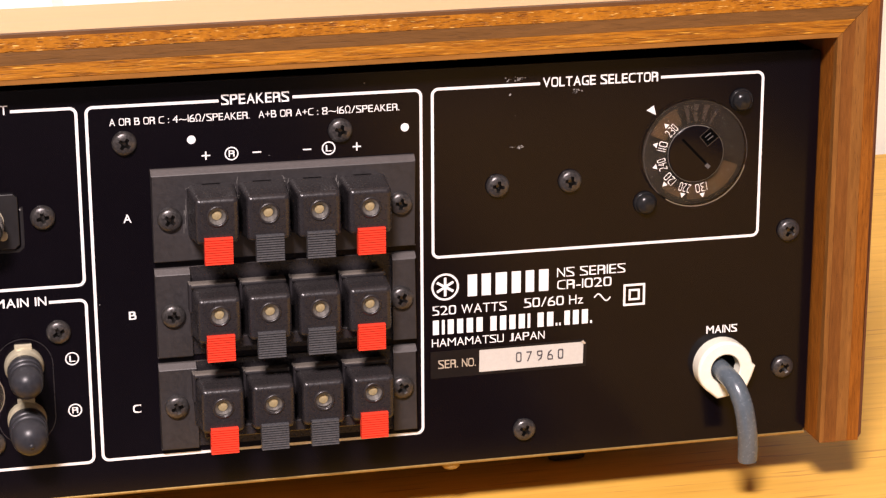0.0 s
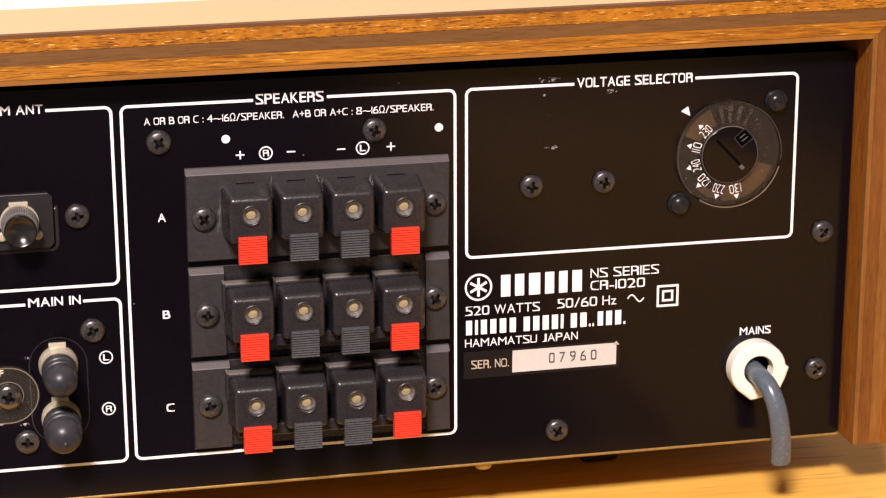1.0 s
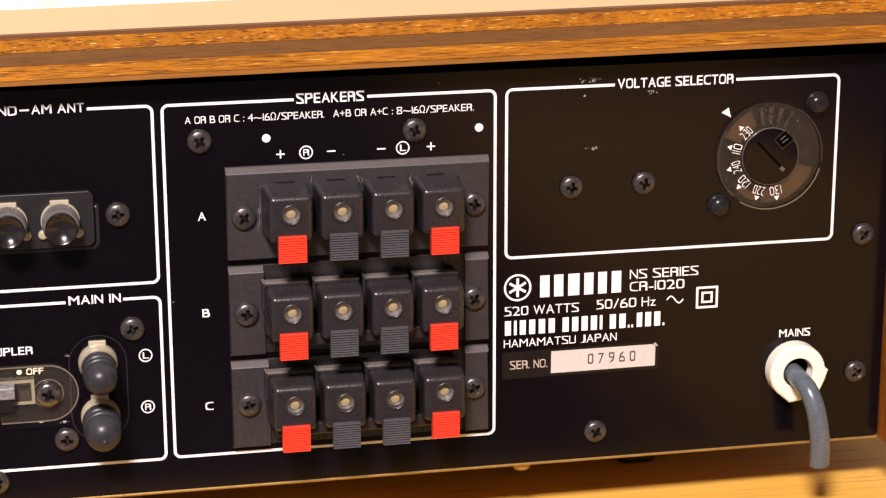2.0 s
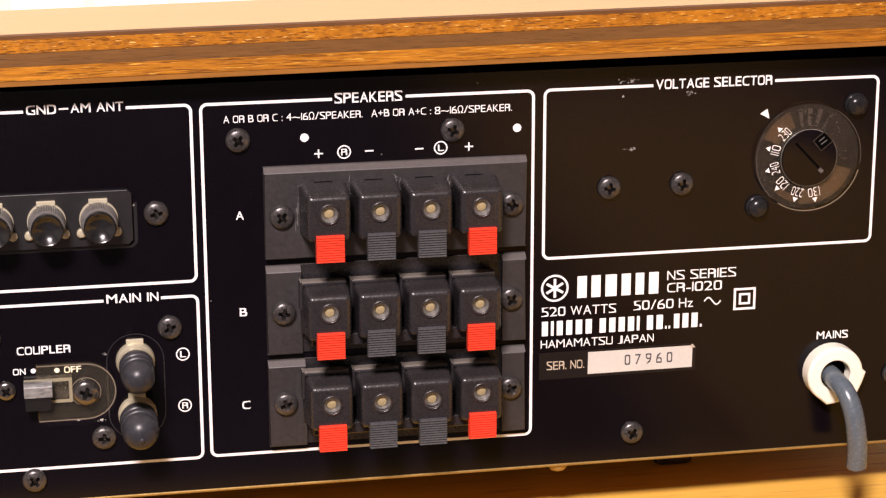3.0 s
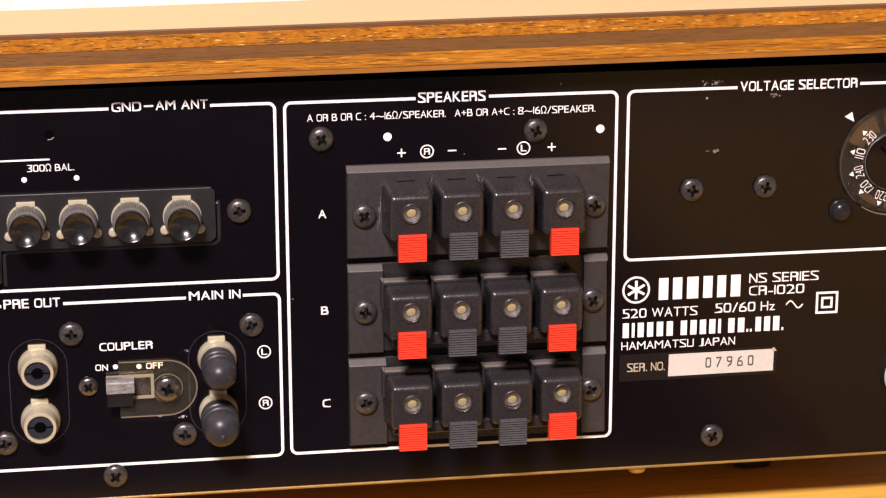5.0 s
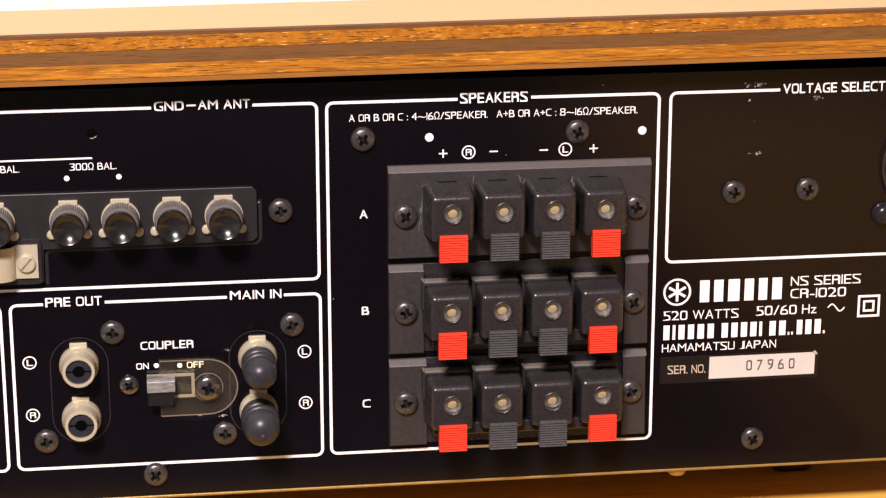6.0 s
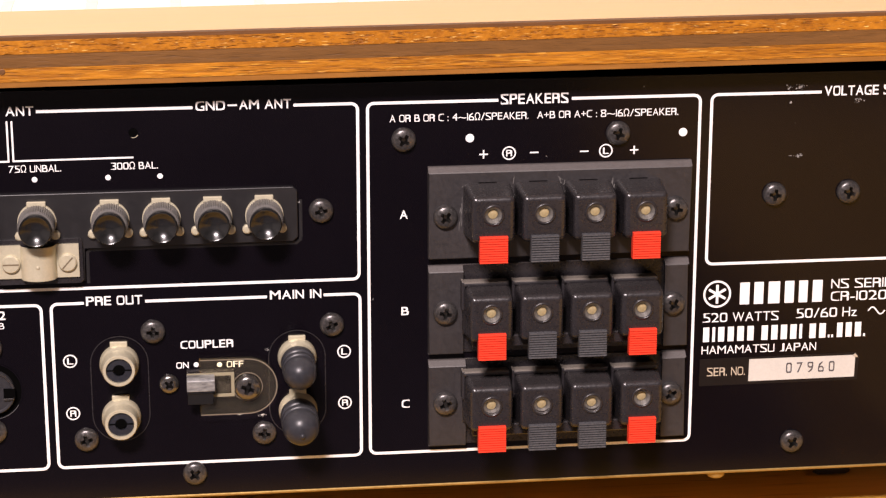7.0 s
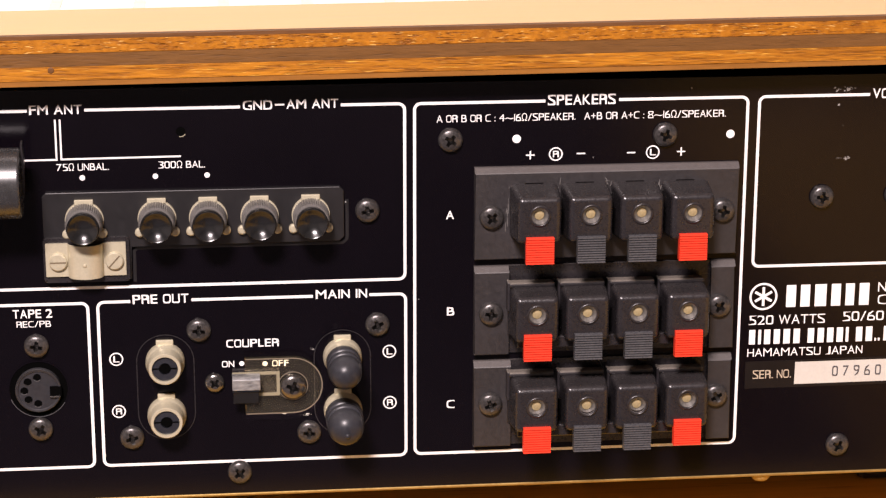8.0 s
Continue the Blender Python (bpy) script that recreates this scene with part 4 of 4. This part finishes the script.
part("mains_cable", tube([(228.6, -2, -111.0), (228.9, -9, -111.4), (230.4, -15.5, -113.8), (232.2, -19.2, -120), (233.7, -20.2, -128.5), (234.7, -19.4, -136.5), (235.0, -18.6, -141.4), (235.05, -18.5, -142.0), (235.07, -18.45, -142.3)], [3.6, 3.6, 3.6, 3.65, 3.7, 3.75, 3.75, 3.6, 3.3]), CABLE, receiver, "short grey rubber mains cable hanging from the gland", smooth=50)

# ---- aerial terminals ----
aerial = part("aerial_terminal_strip", prism([(-126.9, -59), (-97.6, -59), (-97.6, -47.3), (-26.2, -47.3), (-24.6, -45.8), (-24.6, -29.4), (-26.0, -28), (-125.6, -28), (-126.9, -29.3)], -1.8, 0, bevel=0.22, steps=2), STRIP, receiver, "black plastic strip with five screw-down aerial posts")


ridge = stroke([(-96.6, -60.5), (-96.6, -49.6), (-95.6, -48.6), (-25.0, -48.5), (-23.6, -47.3), (-23.4, -46.0), (-23.4, -33.0)], 0.5, y=-0.3)
stroke([(-96.6, -60.5), (-96.6, -49.6), (-95.6, -48.6), (-25.0, -48.5), (-23.6, -47.3), (-23.4, -46.0), (-23.4, -33.0)], 1.1, y=-0.04, bm=ridge)
part("strip_seat", ridge, STRIP, aerial, "raised lip of the strip's seat in the panel")


def knurled(profile, seg=96, depth=0.35):
    bm = lathe(profile, seg)
    for v in bm.verts:
        r = math.hypot(v.co.x, v.co.z)
        if r > 5.9:
            k = round(math.atan2(v.co.z, v.co.x) / (2 * math.pi) * seg)
            f = (r - depth * (k % 2)) / r
            v.co.x, v.co.z = v.co.x * f, v.co.z * f
    return bm


posts = {}
for x in (-112.9, -88.4, -71.0, -53.5, -36.0):
    at = (x, -1.8, -37.6)
    if not posts:
        bm = lathe([(0, 0), (6.55, 0), (6.55, -1.0), (0, -1.0)], 36)
        box(bm, -3.2, 3.2, -1.3, 0, 5.4, 7.2, bevel=0.2)
        for m in (1, -1):
            lathe([(0, 0), (1.6, 0), (1.6, -1.3), (1.1, -1.8), (0, -1.9)], 16, (m * 6.0, -4.7), bm)
        posts["base"] = part("post_base", bm, NICKEL, aerial, "nickel post base", at, smooth=40).data
        posts["nut"] = part("knurled_nut", knurled([(0, -1.0), (6.15, -1.0), (6.3, -1.6), (6.2, -8.6), (5.6, -9.4), (0, -9.4)]), KNURL, aerial, "knurled black post nut", at, smooth=20).data
        posts["cap"] = part("post_cap", lathe([(5.2, -8.2), (5.35, -10.2), (5.5, -12.0), (5.4, -12.7), (5.05, -13.0), (4.7, -12.8), (3.7, -12.0), (2.5, -11.4), (1.2, -11.05), (0, -10.95)], 40), GLOSS_BLACK, aerial, "glossy black post cap", at, smooth=60).data
    else:
        part("post_base", posts["base"], None, aerial, "nickel post base", at)
        part("knurled_nut", posts["nut"], None, aerial, "knurled black post nut", at)
        part("post_cap", posts["cap"], None, aerial, "glossy black post cap", at)
part("clamp_frame", prism(rounded(-127.2, -98.1, -59.3, -43.6, 1.2), -3.2, -1.6, bevel=0.4), HOUSING, aerial, "black clamp frame")
clamp = [(-126.4, -4.0), (-118.9, -4.0)] + [(-112.9 - 6.0 * math.cos(radians(a)), -4.0 - 4.6 * math.sin(radians(a))) for a in range(10, 171, 16)] + [(-106.9, -4.0), (-99.3, -4.0)]
bm = bmesh.new()
outer = [[bm.verts.new((x, y + dy, z)) for x, y in clamp] for dy, z in ((0, -56.9), (0, -45.2), (0.8, -45.2), (0.8, -56.9))]
for a, b in zip(outer, outer[1:] + outer[:1]):
    for i in range(len(clamp) - 1):
        bm.faces.new((a[i], a[i + 1], b[i + 1], b[i]))
for end in (0, -1):
    bm.faces.new([r[end] for r in outer])
part("cable_clamp", bm, NICKEL, aerial, "bent nickel clamp for the aerial lead", smooth=40)
for x, a in ((-122.2, 0), (-103.2, 48)):
    bm = lathe([(0, 0), (3.1, 0), (3.1, -0.9), (2.7, -1.3), (0, -1.4)], 28)
    part("slotted_screw", bm, NICKEL, aerial, "slotted nickel screw", (x, -4.0, -51.6), smooth=40)
    # the slot is a flat darker stroke, painted as its shade
    part("screw_slot", stroke([(-2.7, 0), (2.7, 0)], 0.5, y=-1.45), SLOT_SHADE, aerial, "", (x, -4.0, -51.6), -a)
part("clamp_dimple", lathe([(0.8, 0), (0.5, -0.4), (0, -0.5)], 12), NICKEL, aerial, "", (-113.0, -8.5, -51.9))

# ferrite aerial rod at the far end of the strip
rod = bmesh.new()
lathe([(0, 0), (11.2, 0), (11.8, 0.8), (11.8, 95), (0, 95)], 48, bm=rod)
bmesh.ops.rotate(rod, cent=(0, 0, 0), matrix=Matrix.Rotation(radians(90), 3, "Z"), verts=rod.verts)
ferrite = part("aerial_rod", rod, ROD, receiver, "glossy black ferrite aerial rod lying along the panel", (-132.0, -16.5, -20.4), smooth=40)
part("rod_bracket", prism([(-131.9, -24.2), (-131.3, -24.2), (-130.9, -14.0), (-131.3, -6.8), (-131.9, -6.8)], -17, -13), HOUSING, ferrite, "thin black rod bracket")
part("rod_bracket", boxed(-200, -197, -14, 0, -30, -8, bevel=0.5), HOUSING, ferrite)

# ---- pre out and main in ----
for x, z0, z1, capped in ((-87.3, -89.6, -109.3, False), (-25.6, -89.7, -109.6, True)):
    jack = part("phono_jack", prism(rounded(x - 9.6, x + 9.6, z1 - 9.0, z0 + 9.2, 9.5, 10), -0.7, 0, bevel=0.5), PANEL, receiver, "pair of phono sockets under black rubber caps" if capped else "pair of open nickel phono sockets", smooth=30)
    part("seat_lip", stroke(rounded(x - 9.9, x + 9.9, z1 - 9.3, z0 + 9.5, 9.8, 10), 0.4, y=-0.45, closed=True), HOUSING, jack)
    for z in (z0, z1):
        bm = lathe([(0, -0.8), (6.8, -0.8), (6.8, -3.0), (6.3, -4.2), (5.9, -5.0), (5.7, -9.4), (5.4, -9.8), (4.5, -9.8), (4.3, -4.0), (0, -4.0)], 40, (x, z))
        box(bm, x - 3.0, x + 3.0, -2.2, -0.8, z + 6.0, z + 8.0, bevel=0.2)
        part("socket_shell", bm, NICKEL, jack, "nickel socket shell", smooth=35)
        if capped:
            slim = 0.91 if z == z0 else 1.0
            part("rubber_cap", lathe([(slim * r, y) for r, y in ((6.3, -6.4), (6.6, -7.2), (6.6, -10.4), (6.3, -10.9), (5.5, -11.2), (5.5, -12.4), (6.3, -12.7), (6.6, -13.1), (6.5, -14.6), (6.2, -15.0), (5.5, -15.2), (5.5, -16.3), (6.1, -16.6), (6.4, -17.0), (6.2, -19.6), (5.6, -21.6), (4.3, -23.3), (2.2, -24.2), (0, -24.4))], 36, (x, z)), CAP_RUBBER, jack, "black rubber dust cap", smooth=50)
            if z == z1:
                part("moulding_nub", lathe([(1.0, -23.6), (0.9, -24.6), (0.5, -24.9), (0, -24.9)], 14, (x + 0.2, z - 1.2)), CAP_RUBBER, jack, smooth=50)
        else:
            part("insulator", lathe([(4.4, -8.9), (2.1, -9.1), (2.0, -6.0), (0, -6.0)], 28, (x, z)), INSULATOR, jack, "blue-black insulator with a centre hole", smooth=30)
            # hole and gap are painted on in black as their own shade
            part("centre_hole", disc(1.75, -9.2, 24, (x, z + 0.3)), VOID, jack)
            part("insulator_gap", stroke([(x - 4.2, z + 0.1), (x + 4.2, z + 0.1)], 0.5, y=-9.15), VOID, jack)

# ---- coupler switch under its clear guard ----
coupler = part("coupler_switch", prism([(-64.2, -101.9), (-47.8, -101.9), (-47.8, -93.3), (-64.2, -93.3)], -1.6, 0, bevel=0.2), HOUSING, receiver, "slide switch under a clear yellowed plastic guard")
GUARD = material("yellowed_clear_plastic", (0.92, 0.84, 0.62), 0.04, Transmission_Weight=0.992, IOR=1.42)
KNOB_DARK = material("dark_knob_plastic", (0.012, 0.015, 0.021), 0.35, Specular_IOR_Level=0.06)
FROST = textured("frosted_plastic", (0.06, 0.06, 0.06), (0.34, 0.335, 0.32), 170, (0.45, 1, 1.4), (0.25, 0.45), 0.3, 4, spread=(0.35, 0.62))
shader(FROST).inputs["Transmission Weight"].default_value = 0.35
guard = part("guard_plate", prism([(-59.8, -108.9), (-59.8, -88.5)] + [(-43.0 + 10.2 * math.sin(radians(a)), -98.7 + 10.2 * math.cos(radians(a))) for a in range(0, 181, 12)], -4.6, -2.6, bevel=0.3), GUARD, coupler, "clear yellowed plastic guard plate")
guard.visible_shadow = False
# thin pale outline paints the highlight on the clear guard's edge
part("guard_edge", stroke([(-59.6, -88.6)] + [(-43.0 + 10.05 * math.sin(radians(a)), -98.7 + 10.05 * math.cos(radians(a))) for a in range(0, 181, 12)] + [(-59.6, -108.8)], 0.42, y=-4.66), EDGE_PALE, coupler, "pale highlight painted along the guard's edge")
bm = bmesh.new()
for a in ((-64.2, -47.8, -94.2, -93.2), (-56.0, -47.8, -102.0, -101.0), (-48.9, -47.8, -101.0, -94.2)):
    box(bm, a[0], a[1], -5.2, -4.7, a[2], a[3])
part("slot_frame", bm, SLOT_CREAM, coupler, "cream slot frame")


def knob_piece(side, x0, x1, mat, label):
    bm = bmesh.new()
    near, far = [[bm.verts.new((x, y, z)) for y, z in side] for x in (x0, x1)]
    n = len(side)
    bm.faces.new(near)
    bm.faces.new(far[::-1])
    for i in range(n):
        bm.faces.new((near[i], far[i], far[(i + 1) % n], near[(i + 1) % n]))
    bmesh.ops.bevel(bm, geom=list(bm.edges), offset=0.25, segments=2, affect="EDGES", profile=0.5)
    part("slide_knob", bm, mat, coupler, label)


knob_piece([(-4.8, -93.6), (-8.6, -93.8), (-9.4, -94.6), (-9.5, -98.4), (-4.8, -98.8)], -64.3, -54.6, FROST, "frosted translucent slide knob")
knob_piece([(-4.8, -98.85), (-9.3, -98.85), (-8.6, -99.6), (-6.4, -104.2), (-4.8, -104.7)], -64.1, -55.2, KNOB_DARK, "darker lower half of the slide knob")
screw(-43.2, -98.8, coupler, -4.6, 20, "worn nickel cross-head screw", 1.08, True)
part("washer", ring(5.0, 5.25, -4.75, -4.6, 36, (-43.2, -98.8)), EDGE_PALE, coupler, "clear collar round the screw")

# ---- round five-pin socket ----
CX, CZ = -131.3, -98.6
din = part("din_socket", ring(10.0, 10.5, -0.3, 0, 48, (CX, CZ)), PANEL, receiver, "round black five-pin tape socket in a dark recess", smooth=30)
# recess and pin holes are flat black discs painted as shaded depths
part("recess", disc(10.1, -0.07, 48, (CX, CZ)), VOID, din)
# paler arc paints the highlight along the recess's lower rim
part("recess_rim", stroke([(CX + 10.2 * math.cos(radians(a)), CZ + 10.2 * math.sin(radians(a))) for a in range(200, 331, 10)], 0.22, y=-0.34), GREY, din, "highlight painted on the lower rim of the recess")
part("socket_face", lathe([(7.9, -0.1), (7.9, -2.0), (7.6, -2.3), (7.1, -2.2), (6.8, -1.8), (0, -1.75)], 48, (CX, CZ)), RUBBER, din, smooth=30)
# arc of lighter metal painted as the highlight on the shell's rim
part("shell_rim", stroke([(CX + 7.75 * math.cos(radians(a)), CZ + 7.75 * math.sin(radians(a))) for a in range(12, 176, 8)], 0.32, y=-2.36), STEEL, din, "upper rim highlight painted on the dull metal socket shell")
for k, a in enumerate((93, 137, 180, 223, 267)):
    px, pz = CX + 4.8 * math.cos(radians(a)), CZ + 4.8 * math.sin(radians(a))
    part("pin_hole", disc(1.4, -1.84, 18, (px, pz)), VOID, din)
    # light on each hole's lower lip is put in as a pale arc
    part("pin_rim", stroke([(px + 1.3 * math.cos(radians(b)), pz + 1.3 * math.sin(radians(b))) for b in range(215, 331, 15)], 0.3, y=-1.9), STEEL if k % 2 else GREY, din, "pale arc painted as the lit lower rim of a pin hole")
part("key_notch", prism([(CX + 4.0, CZ - 1.9), (CX + 8.0, CZ - 1.9), (CX + 8.0, CZ + 1.5), (CX + 4.0, CZ + 1.5)], -2.42, -1.6), VOID, din)
part("key_lip", boxed(CX + 3.9, CX + 7.4, -2.7, -1.6, CZ - 2.7, CZ - 1.9, bevel=0.15), STEEL, din)

# ---- marks left on the panel ----
DUST = textured("pale_scuff", (0.09, 0.086, 0.082), (0.36, 0.345, 0.32), 900, (1, 1, 1), (0.7, 0.8), 0.0, 6)


def scuff(x, z, w, h, seed, label="small pale scuff on the paint"):
    """A ragged patch of thin flakes."""
    rnd = random.Random(seed)
    bm = bmesh.new()
    for k in range(max(6, int(w * h * 10))):
        cx, cz = x + rnd.gauss(0, w / 3.2), z + rnd.gauss(0, h / 3.2)
        r, a0 = 0.04 + 0.3 * rnd.random() ** 3, rnd.uniform(0, 6.28)
        bm.faces.new([bm.verts.new((cx + 1.5 * r * rnd.uniform(0.5, 1.2) * math.cos(a0 + t), -0.05 - 0.0004 * k, cz + r * rnd.uniform(0.5, 1.2) * math.sin(a0 + t))) for t in (0, 1.3, 2.5, 3.8, 5.0)])
    part("scuff_mark", bm, DUST, panel, label)


def ring_speck(angle, radius, size):
    """A tiny bright scratch on the clear cover ring."""
    c, s = math.cos(radians(angle)), math.sin(radians(angle))
    bm = bmesh.new()
    pts = ((size, 0), (0, 0.12), (-size, 0), (0, -0.12))
    bm.faces.new([bm.verts.new((DX + radius * c + u * c - v * s, -2.66, DZ + radius * s + u * s + v * c)) for u, v in pts])
    part("scratch", bm, DUST, selector)


for k, mark in enumerate(((151.0, 2.2, 3.2, 1.2), (147.5, 2.2, 1.6, 0.8), (173.0, -2.8, 3.2, 0.9), (172.5, -4.0, 1.8, 0.5), (148.3, -3.4, 0.5, 0.5), (151.5, -22.6, 2.2, 1.1), (148.5, -22.5, 1.6, 0.4),
                          (150.3, -11.0, 0.5, 0.5), (-36.0, -87.0, 2.5, 1.0), (-38.5, -111.5, 3.0, 0.8), (-46.0, -110.8, 1.5, 0.5),
                          (1.5, -70.0, 0.4, 0.4), (-60.0, -134.0, 2.5, 1.5), (-24.0, -34.0, 0.6, 1.0), (96.0, 3.6, 0.3, 0.3), (62.0, -20.2, 0.4, 0.3))):
    scuff(*mark, k + 1)
for angle, radius, size in ((79, 15.6, 0.3), (97, 17.2, 0.4), (52, 16.0, 0.5), (45, 15.0, 0.4), (40, 14.5, 0.3), (8, 14.0, 0.5), (-4, 13.6, 0.4), (-28, 14.2, 0.6), (-38, 13.0, 0.4), (130, 16.5, 0.25), (-60, 15.5, 0.4), (205, 18.0, 0.3)):
    ring_speck(angle, radius, size)

part("dent", lathe([(1.1, 0.05), (0.8, -0.12), (0, -0.15)], 10, (-121.0, 16.4)), DARK, receiver, "small dark dent in the edge strip", at=(0, FRONT - 0.3, 0))


def lint(x, z, w, h, count, seed, y):
    """Fine curled fibres caught on the plastic."""
    rnd = random.Random(seed)
    bm = bmesh.new()
    for k in range(count):
        px, pz = x + rnd.gauss(0, w / 2.5), z + rnd.gauss(0, h / 2.5)
        a, pts = rnd.uniform(0, 6.28), []
        for i in range(5):
            pts.append((px, pz))
            a += rnd.uniform(-0.7, 0.7)
            px, pz = px + 0.4 * math.cos(a) * w / 2, pz + 0.4 * math.sin(a) * h / 3
        stroke(pts, rnd.uniform(0.1, 0.28), y=y - 0.004 * k, bm=bm)
    part("lint", bm, LINT, first_block, "grey lint caught beside the housings")


first_block = bpy.data.objects["speaker_terminal_block"]
for k, (x, z, w, h, count) in enumerate(((49.7, -32.0, 1.2, 5.0, 20), (67.2, -31.5, 1.6, 4.5, 24), (84.8, -32.0, 1.4, 5.0, 20), (31.8, -38.0, 0.5, 8.0, 7), (33.5, -29.0, 0.8, 1.0, 4))):
    lint(x, z, w, h, count, 40 + k, PLATE_Y - 0.3)
